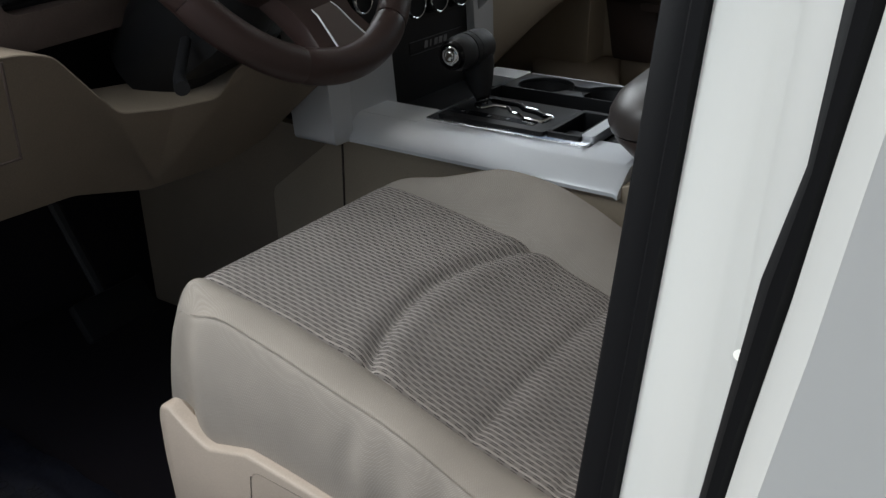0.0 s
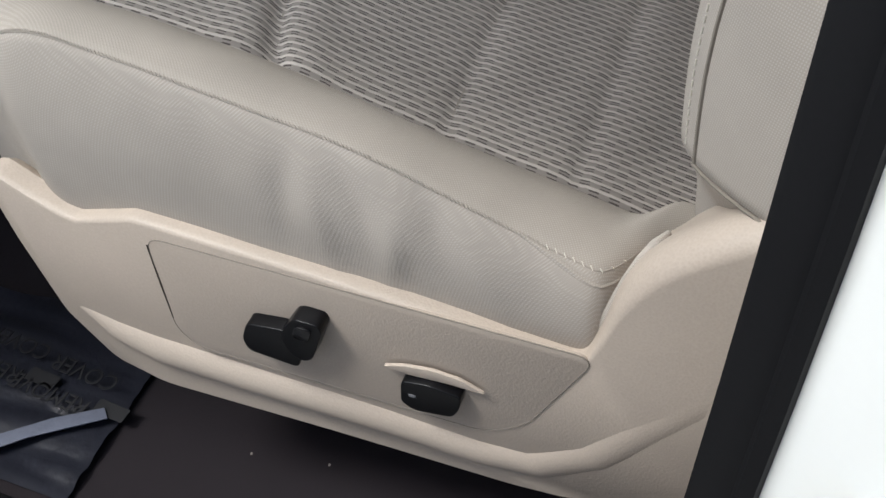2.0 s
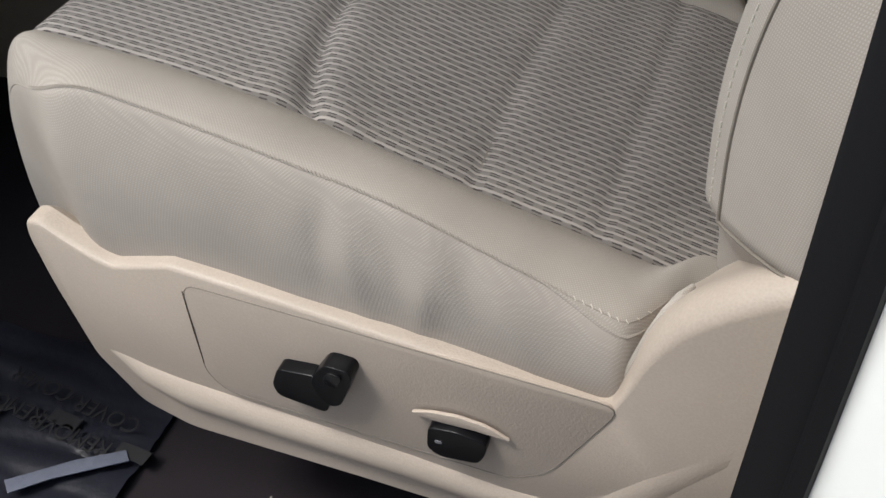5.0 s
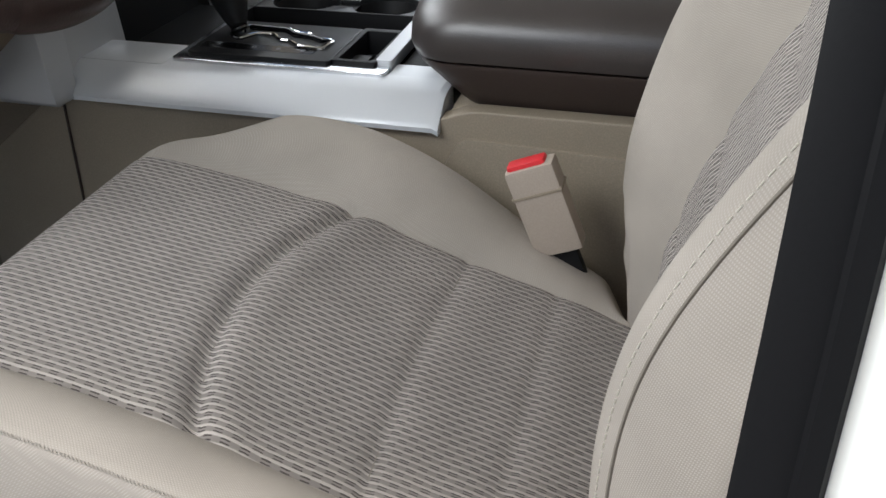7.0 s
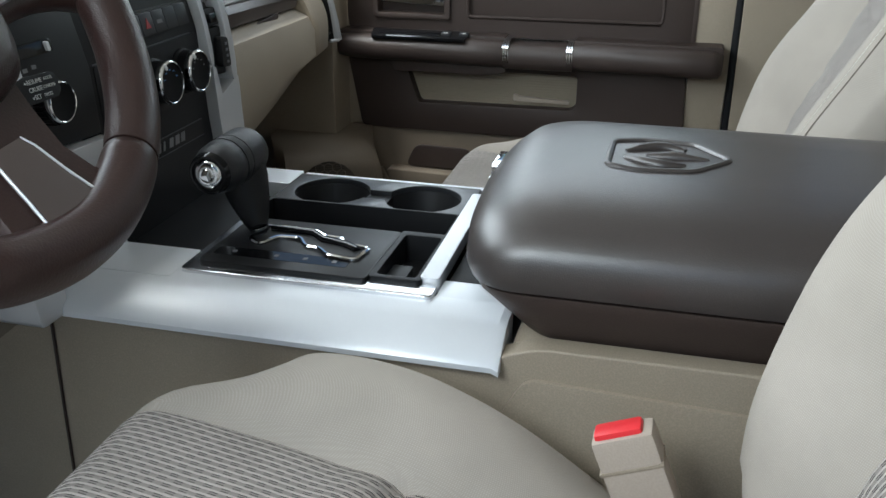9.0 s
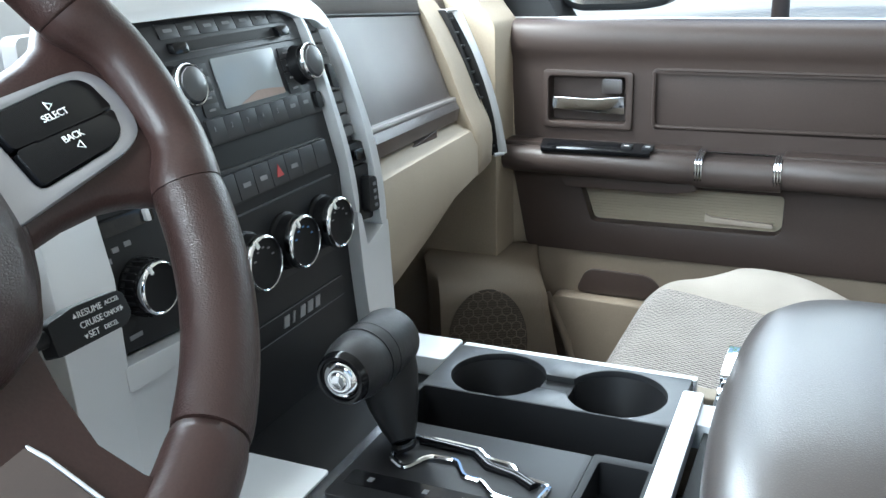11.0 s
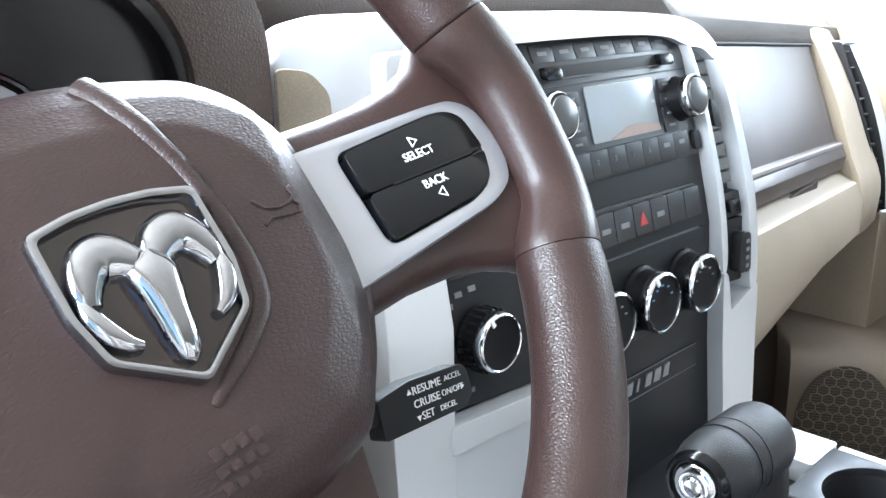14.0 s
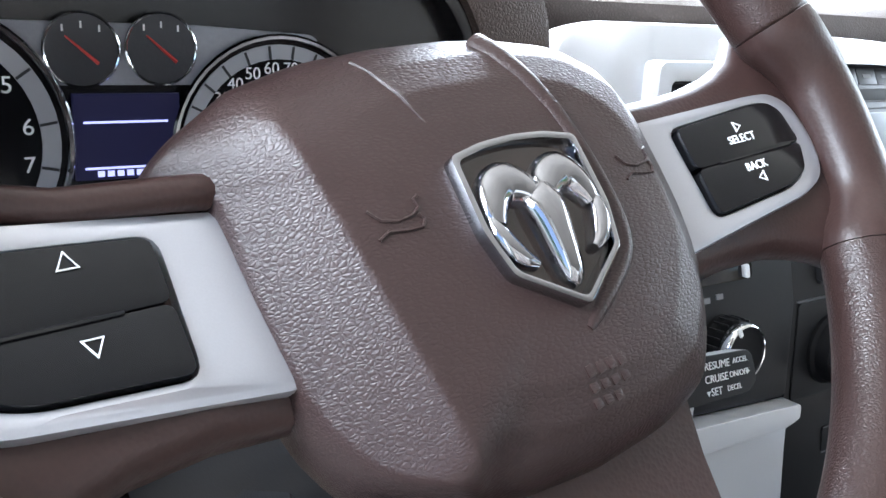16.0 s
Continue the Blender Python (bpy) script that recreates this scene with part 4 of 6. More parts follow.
for i in range(64):
    k = 1 - .98 * (i / 63) ** 1.15
    ring = []
    for p in dense:
        e = c0 + (p - c0) * k
        # the far flank bends softly; the near one is a flat facet behind a sharp crease
        side = smooth01((-.040 - p.x) / .02) * smooth01((.072 - p.y) / .02)
        n2 = lerp(table_at(EDGE_N, k), table_at(FLANK_N, k), side)
        n2 -= .30 * max(0, e.x - .058 - .10 * (e.y - .01)) * (1 - smooth01((k - .93) / .07))
        n2 -= .90 * max(0, -.0650 + .155 * (.048 - e.y) - e.x)
        ring.append(Vector((e.x, e.y, n2)))
    rings.append(ring)
pad_bm = loft(rings)
pad_tree = BVHTree.FromBMesh(pad_bm)
pad = part("airbag_cover", pad_bm, M_pad, wheel, "grained brown airbag cover with creases", angle=60)


def pad_at(u, v, up=0.0):
    """A point on the skin of the airbag cover."""
    hit = pad_tree.ray_cast(Vector((u, v, .05)), Vector((0, 0, -1)))[0]
    return Vector((u, v, (hit.z if hit else 0) + up))


part("crease", tube([pad_at(lerp(-.0318, -.0225, k / 8), lerp(.066, .040, k / 8), -.0002) for k in range(9)], [.0007] * 6 + [.0006, .0005, .0003], 6), M_pad, pad)
channel = [(.0180, .0680, .0062), (.0200, .0600, .0052), (.0235, .0480, .0044), (.0268, .0370, .0038), (.0290, .0240, .0036), (.0302, .0100, .0036), (.0298, -.0020, .0036), (.0265, -.0110, .0036), (.0165, -.0185, .0034), (.0055, -.0252, .0030), (-.0005, -.0290, .0016)]
for turn in range(2):
    channel = [channel[0]] + [tuple(lerp(p, q2, k) for p, q2 in zip(a, b)) for a, b in zip(channel, channel[1:]) for k in (.25, .75)] + [channel[-1]]
part("emblem_channel", tube([pad_at(u, v, -r * .62) for u, v, r in channel], [r for u, v, r in channel], 16), M_pad, pad, "raised ridge beside the emblem")
emb = rounded([(-.0240, .0270), (-.0120, .0296), (0, .0303), (.0120, .0296), (.0240, .0270), (.0243, .004), (.0208, -.0100), (0, -.0236), (-.0208, -.0100), (-.0243, .004)], .0022, 3)
ring = lambda k: [(p * k, .0045 + (q - .0045) * k) for p, q in emb]
badge = part("emblem", frame_plate(emb, ring(.905), "z", .002, .0078, .0017), M_emblem, wheel, "chrome shield emblem with curved motif")
part("emblem_field", prism(ring(.91), "z", .003, .0046, 0), M_field, badge, "dark glossy field")


def ribbon(spine, name, label):
    """A flattened tapering bar with a domed face: (x, y, half width, height)."""
    for turn in range(2):
        spine = [spine[0]] + [tuple(lerp(p, q2, k) for p, q2 in zip(a, b)) for a, b in zip(spine, spine[1:]) for k in (.25, .75)] + [spine[-1]]
    rows = []
    for i, (x, y, w, h) in enumerate(spine):
        a, b = spine[max(0, i - 1)], spine[min(len(spine) - 1, i + 1)]
        side = Vector((-(b[1] - a[1]), b[0] - a[0], 0)).normalized()
        rows.append([Vector((x, y, .0044)) + side * w * c + Vector((0, 0, h * d)) for c, d in ((-1, 0), (-.95, .45), (-.62, .86), (0, 1), (.62, .86), (.95, .45), (1, 0))])
    return part(name, loft(rows), M_emblem, badge, label, angle=50)


for sx in (-1, 1):
    ribbon([(.0012 + sx * x, y, w, h) for x, y, w, h in ((.0010, .0075, .0030, .0042), (.0035, .0125, .0052, .0050), (.0070, .0158, .0066, .0052), (.0115, .0172, .0066, .0052), (.0155, .0142, .0056, .0048), (.0178, .0090, .0044, .0042), (.0184, .0052, .0032, .0034))], "emblem_curve", "polished chrome arch")
    ribbon([(.0008 + sx * x, y, w, h) for x, y, w, h in ((.0198, .0078, .0014, .0030), (.0196, .0035, .0030, .0044), (.0180, -.0015, .0034, .0046), (.0148, -.0062, .0028, .0042), (.0112, -.0082, .0016, .0030))], "emblem_tip", "polished chrome hook")
ribbon([(.0012, .0135, .0030, .0052), (.0010, .0095, .0078, .0066), (.0006, .0040, .0066, .0072), (.0, -.0030, .0054, .0066), (-.0004, -.0095, .0046, .0060), (-.0006, -.0150, .0036, .0048), (-.0006, -.0172, .0012, .0030)], "emblem_wedge", "polished chrome centre wedge")
for u0, v0 in ((-.0440, .0140), (.0497, .0145)):
    bell = [(u0 + a, v0 + b) for a, b in ((-.0088, .0040), (-.0060, .0008), (-.0010, -.0004), (.0040, .0004), (.0066, .0022), (.0060, .0046), (.0076, .0054))]
    loop = [(u0 + a, v0 + b) for a, b in ((-.0086, -.0044), (-.0050, -.0026), (.0010, -.0034), (.0054, -.0034), (.0070, -.0012), (.0056, .0004))]
    for line in (bell, loop):
        part("horn_mark", tube([pad_at(u, v, .0002) for u, v in line], .0005, 6), M_pad, pad, "embossed horn symbol")
for r in range(3):
    for k in range(4 if r < 2 else 3):
        c = pad_at(-.0060 + k * .0041, -.0395 - r * .0042, .0)
        part("embossed_bar", box(c, (.0030, .0034, .0007), .0003, Matrix.Rotation(.12, 4, 'Z')), M_pad, pad)

# column stalk with cruise lettering
stalk = thing("cruise_stalk", "black cruise control stalk behind the wheel", "stalk", m=Matrix.Translation((-.3305, .040, .6375)) @ Matrix.Rotation(radians(2), 4, 'Y') @ Matrix.Rotation(radians(72), 4, 'X') @ Matrix.Diagonal((.66, .66, .66, 1)))
part("handle", prism(rounded([(-.045, -.014), (.020, -.0125), (.028, -.006), (.026, .010), (.021, .0135), (-.020, .0145), (-.045, .010)], .003), "z", -.014, 0, .0045, 4), M_black, stalk, "flat black handle")
part("arm", tube([(-.030, 0, -.008), (-.075, .004, -.010), (-.11, .01, -.02)], .007, 10), M_black, stalk)
for txt, x, y, sz in (("RESUME", -.008, .0078, .0066), ("ACCEL", .0135, .0082, .0046), ("CRUISE", -.0095, .0, .0066), ("ON/OFF", .0115, .0003, .0050), ("SET", -.0105, -.0078, .0066), ("DECEL", .006, -.0076, .0046)):
    words(txt, sz, M_mark, Matrix.Translation((x, y, .0003)), stalk)
for x, y, r in ((-.022, .0078, 0), (-.018, -.0078, math.pi), (.0195, .0003, math.pi / 2)):
    b = bmesh.new()
    b.faces.new([b.verts.new((x + .0022 * math.sin(r + k * 2.094), y + .0022 * math.cos(r + k * 2.094), .0004)) for k in range(3)])
    part("arrow_mark", b, M_mark, stalk)
column = thing("steering_column", "dark steering column shroud behind the wheel", "steering column")
cm = Matrix.Translation((-.455, .017, .712)) @ Matrix.Rotation(radians(52), 4, 'X')
part("shroud", revolve([(.0, -.26), (.062, -.26), (.066, -.20), (.062, -.10), (.055, -.055), (.0, -.055)], 24, cm), M_black, column)
part("lower_shroud", box((-.455, .13, .60), (.11, .12, .09), .03, Matrix.Rotation(radians(-30), 4, 'X')), M_black, column)
part("tilt_lever", tube([(-.52, .10, .60), (-.56, .07, .575), (-.575, .05, .57)], [.006, .006, .008], 10), M_black, column)


# ---- dashboard ----
dash = thing("dashboard", "brown and tan dashboard with silver centre stack", "dashboard")
STACK = [(.30, .14), (.42, .150), (.50, .157), (.60, .163), (.66, .178), (.73, .198), (.78, .222), (.85, .25)]


def sy(z):
    return table_at(STACK, z)


def soft_outline(pts, turns=2):
    """Corner cutting, for an outline without kinks."""
    for turn in range(turns):
        pts = [(lerp(p[0], q[0], k), lerp(p[1], q[1], k)) for p, q in zip(pts, pts[1:] + pts[:1]) for k in (.25, .75)]
    return pts


def soft_sy(z):
    return sum(sy(z + d * .008) for d in range(-4, 5)) / 9


def on_stack(name, pts, a, b, mat, parent, label="", bev=.001, seg=2, cut=None, soft=False):
    """A plate on the sloping face of the stack; a, b: how far it stands proud."""
    bm = prism(pts, "y", -a, -b, bev, seg)
    if cut:
        for z in cut:
            bmesh.ops.bisect_plane(bm, geom=bm.verts[:] + bm.edges[:] + bm.faces[:], plane_co=(0, 0, z), plane_no=(0, 0, 1))
    for v in bm.verts:
        v.co.y += soft_sy(v.co.z) if soft else sy(v.co.z)
    return part(name, bm, mat, parent, label)


def stack_m(x, z, off=0):
    """Local z stands out of the face."""
    sl = (sy(z + .01) - sy(z - .01)) / .02
    return Matrix.Translation((x, sy(z) - off, z)) @ Matrix.Rotation(radians(90) - math.atan(sl), 4, 'X')


CUTS = (.42, .50, .60, .66, .73)
FINE_CUTS = [.545 + .012 * i for i in range(18)]
stack = on_stack("stack_face", rounded([(-.104, .405), (.104, .405), (.104, .752), (-.104, .752)], .006), -.06, .0, M_black, dash, "matt black centre stack", cut=CUTS)
# silver surround
on_stack("surround_right", soft_outline([(.104, .556), (.114, .556), (.1135, .60), (.112, .66), (.106, .735), (.098, .752), (.092, .752), (.103, .730), (.104, .64)]), -.04, .012, M_silver, dash, "silver strip of the stack", .002, cut=FINE_CUTS, soft=True)
on_stack("surround_outer", soft_outline([(.1475, .532), (.1625, .532), (.1620, .58), (.1600, .63), (.1535, .69), (.1475, .724), (.1330, .730), (.1395, .70), (.1455, .65), (.1475, .60)]), -.05, .014, M_silver, dash, "curved silver outer strip", .003, cut=FINE_CUTS, soft=True)
on_stack("surround_foot", rounded([(.104, .405), (.154, .405), (.163, .520), (.163, .538), (.118, .523), (.112, .556), (.104, .560)], .004), -.05, .014, M_silver, dash, "silver foot of the stack", .004, 3, cut=CUTS)
on_stack("surround_top", soft_outline([(-.136, .7505), (-.104, .7505), (-.04, .7505), (.02, .7497), (.076, .7462), (.096, .7385), (.104, .7365), (.122, .7345), (.133, .7250), (.1485, .7200), (.1440, .7370), (.1310, .7500), (.112, .7575), (.090, .7612), (.04, .7650), (-.04, .7680), (-.136, .7695)], 2), -.06, .0125, M_silver, dash, "silver brow over the radio", .0035, 3, cut=[.722 + .006 * i for i in range(8)], soft=True)
on_stack("foot_left", rounded([(-.215, .405), (-.104, .405), (-.104, .528), (-.150, .5275), (-.200, .5265), (-.215, .55)], .004), -.05, .004, M_silver, dash, "silver panel beside the stack", .002, cut=CUTS)
on_stack("column_left", rounded([(-.258, .405), (-.220, .405), (-.211, .53), (-.205, .65), (-.200, .70), (-.245, .70), (-.258, .60)], .006), -.06, .013, M_silver, dash, "silver upright by the column", .006, 3, cut=CUTS)
on_stack("ledge_left", rounded([(-.214, .523), (-.118, .5215), (-.104, .525), (-.104, .535), (-.214, .541)], .003), .0, .014, M_silver, dash, "silver ledge under the switch panel", .003, 3)
# four-wheel drive switch panel
sw = on_stack("drive_panel", rounded([(-.211, .543), (-.105, .536), (-.105, .66), (-.205, .66)], .006), -.03, .002, M_black, dash, "black panel with rotary switch", cut=CUTS)


def knob(x, z, r, depth, parent, label, mark=True):
    m = stack_m(x, z)
    k = part("rotary_knob", revolve([(r * 1.10, -.002), (r * 1.10, .004), (r, .006), (r * .98, depth * .8), (r * .93, depth * .92), (r * .82, depth * .9), (.0, depth * .86)], 36, m), M_knob, parent, label)
    part("knob_ring", revolve([(r * 1.00, depth * .66), (r * 1.025, depth * .72), (r * 1.015, depth * .90), (r * .985, depth * .97), (r * .94, depth), (r * .905, depth * .98), (r * .90, depth * .90)], 40, m, False), M_chrome, k, "chrome ring")
    if mark:
        b = box((0, r * .90, depth * .99), (r * .14, r * .3, .0016), .0004)
        bmesh.ops.transform(b, matrix=m @ Matrix.Rotation(.5, 4, 'Z'), verts=b.verts)
        part("pointer", b, M_mark, k)
    return k


k4 = knob(-.1765, .583, .0182, .022, sw, "large black rotary drive switch")
for a in range(24):
    t = 2 * math.pi * a / 24
    b = box((.0197 * math.cos(t), .0197 * math.sin(t), .009), (.0012, .0012, .011), 0)
    bmesh.ops.transform(b, matrix=stack_m(-.1765, .583), verts=b.verts)
    part("grip_rib", b, M_black, k4)
for x, z in ((-.199, .607), (-.190, .6125), (-.178, .6135)):
    on_stack("marking", rect(x - .003, z - .0016, x + .003, z + .0016), .002, .0028, M_dim, sw, bev=0)
on_stack("marking", rect(-.194, .550, -.182, .553), .002, .0028, M_dim, sw, bev=0)
on_stack("dimmer_slot", rounded(rect(-.200, .6225, -.150, .6335), .003), .002, .006, M_gloss, sw, "glossy black dimmer panel")
on_stack("dimmer_wheel", rounded(rect(-.160, .6240, -.156, .6320), .001), .004, .009, M_silver, sw)

# radio
M_knobgrey = grained("grey_rubber", (.050, .051, .055), .38, spec=.5, scale=900, bump=.06)
radio = on_stack("radio", rounded([(-.101, .655), (.100, .655), (.100, .748), (-.101, .750)], .003), -.04, .003, M_radio, dash, "satin black radio with grey display", cut=CUTS)
on_stack("display", rounded(rect(-.036, .679, .049, .7175), .002), .003, .0042, M_glass_disp, radio, "pale grey display with peeling film")
on_stack("film", [(-.016, .6795), (.010, .6868), (.030, .686), (.048, .684), (.049, .6795)], .0042, .0048, grained("aged_film", (.30, .22, .19), .5, scale=200), radio, "brownish peeling film edge", 0)
on_stack("disc_slot", rounded(rect(-.062, .7258, .060, .7335), .0015), .003, .0038, M_deep, radio, "narrow disc slot", .0003)
on_stack("slot_edge", rect(-.064, .7249, .060, .7256), .003, .0042, M_dim, radio, bev=.0003)
on_stack("face_line", rect(-.099, .7198, .099, .7206), .003, .0036, M_deep, radio, bev=0)
for x in (-.070, .068):
    on_stack("eject_key", rounded(rect(x - .0085, .7255, x + .0085, .7335), .003), .003, .009, M_gloss, radio, "glossy small key", .002)
for i in range(7):
    x = -.071 + i * .0237
    key = on_stack("top_key", rounded(rect(x - .0114, .7365, x + .0114, .7470), .001), .003, .0042, M_radio, radio, "", .0005)
    on_stack("key_mark", rounded(rect(x - .005, .7408, x + .005, .7432), .0008, 2), .0042, .0046, M_dim, key, bev=0)
for i in range(7):
    x = -.0555 + i * .0214
    key = on_stack("preset_key", rounded(rect(x - .0105, .6575, x + .0105, .6750), .001), .003, .0052, M_radio, radio, "", .001)
    if i < 5:
        words(str(i + 1), .0058, M_dim, stack_m(x - .003, .667, .0055), key)
    else:
        on_stack("key_mark", rect(x - .004, .666, x + .004, .669), .0052, .0056, M_dim, key, bev=0)
on_stack("preset_key", rounded(rect(.0895, .659, .0990, .6735), .003), .003, .0068, M_black, radio, "", .001)
for sx, x in ((-1, -.053), (1, .066)):
    for z in (.711, .7005, .690, .681):
        on_stack("side_key", rounded(rect(x - .0095, z - .0046, x + .0095, z + .0046), .001), .003, .0042, M_radio, radio, "", .0006)
        on_stack("key_mark", rect(x - .004, z - .0008, x + .004, z + .0008), .0042, .0046, M_dim, radio, bev=0)
knob(-.0845, .700, .0160, .021, radio, "black volume knob with chrome ring", False)
knob(.0815, .6975, .0160, .021, radio, "black tuning knob with chrome ring", False)
for x, z in ((-.0845, .700), (.0815, .6975)):
    part("knob_face", revolve([(.0138, .0195), (.0128, .0222), (.008, .0238), (.0, .0245)], 28, stack_m(x, z)), M_knobgrey, radio, "grey domed knob face")

# switch row
row = on_stack("switch_strip", rounded([(-.076, .6075), (.086, .6085), (.086, .634), (-.076, .636)], .003), .0, .0025, M_deep, dash, "strip of seven switches under the radio", cut=())
for i in range(7):
    x = -.0655 + i * .0232
    key = on_stack("switch_key", rounded(rect(x - .0112, .6105, x + .0112, .6325), .0015), .0, .006, M_radio, row, "black switch key", .0012)
    if i == 3:
        b = prism([(x - .005, .617), (x + .005, .617), (x, .627)], "y", -.0060, -.0065, 0)
        for v in b.verts:
            v.co.y += sy(v.co.z)
        part("hazard_mark", b, material("dark_red_print", (.30, .02, .02), .5), key, "red warning triangle")
    elif i in (1, 2, 4):
        on_stack("key_mark", rect(x - .005, .619, x + .005, .6225), .0060, .0064, M_dim, key, bev=0)
# climate knobs
M_badge_line = material("dark_line", (.10, .10, .11), .4, .5)
clim = on_stack("climate_panel", rounded([(-.098, .530), (.098, .530), (.098, .598), (-.098, .598)], .004), .0, .0015, M_black, dash, "climate panel with three knobs")
for x in (-.0600, -.0010, .0590):
    kk = knob(x, .5620, .0226, .024, clim, "black climate knob with chrome ring")
    for a in range(5):
        t = -1.2 + a * .6
        b = box((.013 * math.sin(t), .013 * math.cos(t), .0216), (.0028, .0012, .0006), 0)
        bmesh.ops.transform(b, matrix=stack_m(x, .5620), verts=b.verts)
        part("dial_mark", b, M_dim if x != -.0010 else material("blue_print", (.06, .18, .40), .5), kk)
on_stack("climate_line", rect(-.10, .5985, .085, .5996), .0, .0020, M_badge_line, dash, bev=.0003)
on_stack("badge_strip", rounded(rect(-.056, .4845, .083, .5030), .002), .0, .0012, M_black, dash, "black strip with small badge")
on_stack("badge_line", rect(-.056, .5020, .083, .5028), .001, .0016, M_badge_line, dash, bev=0)
on_stack("badge_line", rect(-.056, .4838, .083, .4846), .001, .0016, M_badge_line, dash, bev=0)
M_badge = material("dim_badge", (.22, .22, .23), .35, .6)
for x0, w in ((-.020, .008), (-.006, .003), (.006, .008), (.018, .009), (.031, .008)):
    on_stack("badge_bar", [(x0, .489), (x0 + w, .489), (x0 + w + .003, .4985), (x0 + .003, .4985)], .001, .0022, M_badge, dash, bev=.0003)
# right-hand vent column
M_slat = grained("grey_vent_slat", (.16, .163, .172), .36, spec=.5, scale=900, bump=.05)
vent = on_stack("vent", rounded([(.112, .548), (.149, .545), (.149, .66), (.136, .732), (.104, .734), (.111, .66)], .004), -.03, -.004, M_deep, dash, "slatted air vent in the stack", cut=CUTS)
for i in range(10):
    z = .630 + i * .0110
    w0, w1 = .1125 - (z - .62) * .05, .1460 - (z - .62) * .085
    on_stack("slat", rounded(rect(w0, z - .0046, w1, z + .0042), .001), -.006, .0015, M_slat, vent, "", .0008)
on_stack("vent_tab", rounded([(.1165, .674), (.1275, .672), (.1265, .693), (.1170, .696)], .003), .0, .011, M_black, vent, "black vent slider", .003)
on_stack("vent_end", rounded(rect(.114, .5995, .147, .619), .003), -.004, .006, M_black, dash, "black blank under the vent", .001)
on_stack("vent_wheel", rounded(rect(.122, .604, .138, .614), .003), .004, .011, M_gloss, dash, "", .002)
on_stack("outlet_panel", rounded([(.116, .545), (.149, .542), (.149, .597), (.115, .598)], .004), -.004, .006, M_black, dash, "black outlet panel")
on_stack("outlet_cover", rounded([(.127, .553), (.148, .551), (.147, .585), (.131, .588)], .005), .004, .015, M_black, dash, "black flip cover of the outlet", .004, 3)
for i in range(4):
    on_stack("outlet_mark", rect(.138, .556 + i * .007, .143, .559 + i * .007), .015, .0156, M_dim, dash, bev=0)

# silver panel with the left vent, beside the cluster
PANEL_Y = [(-.262, .268), (-.245, .256), (-.225, .236), (-.205, .219), (-.19, .214), (-.10, .206)]


def panel_plate(pts, a, b, bev=.002, seg=2):
    """A plate on the bowed panel; a, b: how far it stands proud."""
    bm = prism(pts, "y", -a, -b, bev, seg)
    for x in (-.245, -.225, -.205, -.19):
        bmesh.ops.bisect_plane(bm, geom=bm.verts[:] + bm.edges[:] + bm.faces[:], plane_co=(x, 0, 0), plane_no=(1, 0, 0))
    for v in bm.verts:
        v.co.y += table_at(PANEL_Y, v.co.x) + .55 * max(0, v.co.z - .745)
    return bm


part("panel_left", panel_plate(rounded([(-.246, .690), (-.100, .690), (-.100, .772), (-.215, .771), (-.236, .764), (-.246, .745)], .008), -.02, .0, .003, 3), M_silver, dash, "bright silver panel beside the cluster", angle=60)
part("panel_side", panel_plate(rounded([(-.2455, .690), (-.222, .690), (-.224, .728), (-.232, .741), (-.2455, .743)], .005), -.006, .003), M_tan, dash, "tan grained insert", angle=60)
lv = part("left_vent", frame_plate(rounded([(-.204, .690), (-.106, .690), (-.106, .750), (-.204, .750)], .006), rounded([(-.192, .698), (-.112, .698), (-.112, .738), (-.192, .738)], .004), "y", .220, .206, .002), M_silver, dash, "silver framed air vent")
part("vent_depth", prism(rect(-.196, .694, -.108, .742), "y", .2125, .2110, 0), M_deep, lv)
for i in range(4):
    part("slat", box((-.152, .2085, .704 + i * .010), (.080, .010, .0022), .0005, Matrix.Rotation(.4, 4, 'X')), M_black, lv)

# instrument cluster and its hood
M_cluster = grained("satin_gauge_black", (.012, .011, .012), .26, spec=.5, scale=900, bump=.05)


def hood_front(bm, lip):
    """The brow stands out over the gauges and falls back towards the silver panel."""
    for v in bm.verts:
        if v.co.y < .2:
            k = smooth01((v.co.x + .43) / .11)
            v.co.y += .06 * smooth01((.80 - v.co.z) / .16) * (1 - k) + lip * k
    return bm


hood_o = rounded([(-.72, .60), (-.255, .60), (-.2475, .70), (-.2490, .765), (-.262, .795), (-.315, .829), (-.42, .838), (-.64, .838), (-.72, .80)], .02, 5)
hood_i = rounded([(-.665, .640), (-.318, .640), (-.298, .70), (-.300, .755), (-.318, .785), (-.348, .800), (-.44, .806), (-.62, .806), (-.665, .78)], .02, 5)
part("hood_liner", hood_front(frame_plate(rounded([(-.672, .632), (-.310, .632), (-.292, .70), (-.294, .762), (-.312, .791), (-.348, .808), (-.622, .808), (-.672, .786)], .02, 5), rounded([(-.660, .645), (-.325, .645), (-.304, .70), (-.306, .752), (-.324, .779), (-.354, .797), (-.618, .797), (-.660, .776)], .02, 5), "y", .285, .140, .002), .118), M_cluster, dash, "dark satin inner hood")
part("cluster_hood", hood_front(frame_plate(hood_o, hood_i, "y", .30, .115, .006), .137), M_hood, dash, "brown grained hood over the gauges")
clu = part("cluster_face", prism(rect(-.68, .63, -.29, .815), "y", .292, .272, 0), M_cluster, dash, "dark gauge panel with white-faced dials")
M_gray_face = grained("gauge_grey", (.30, .30, .33), .4, scale=400)
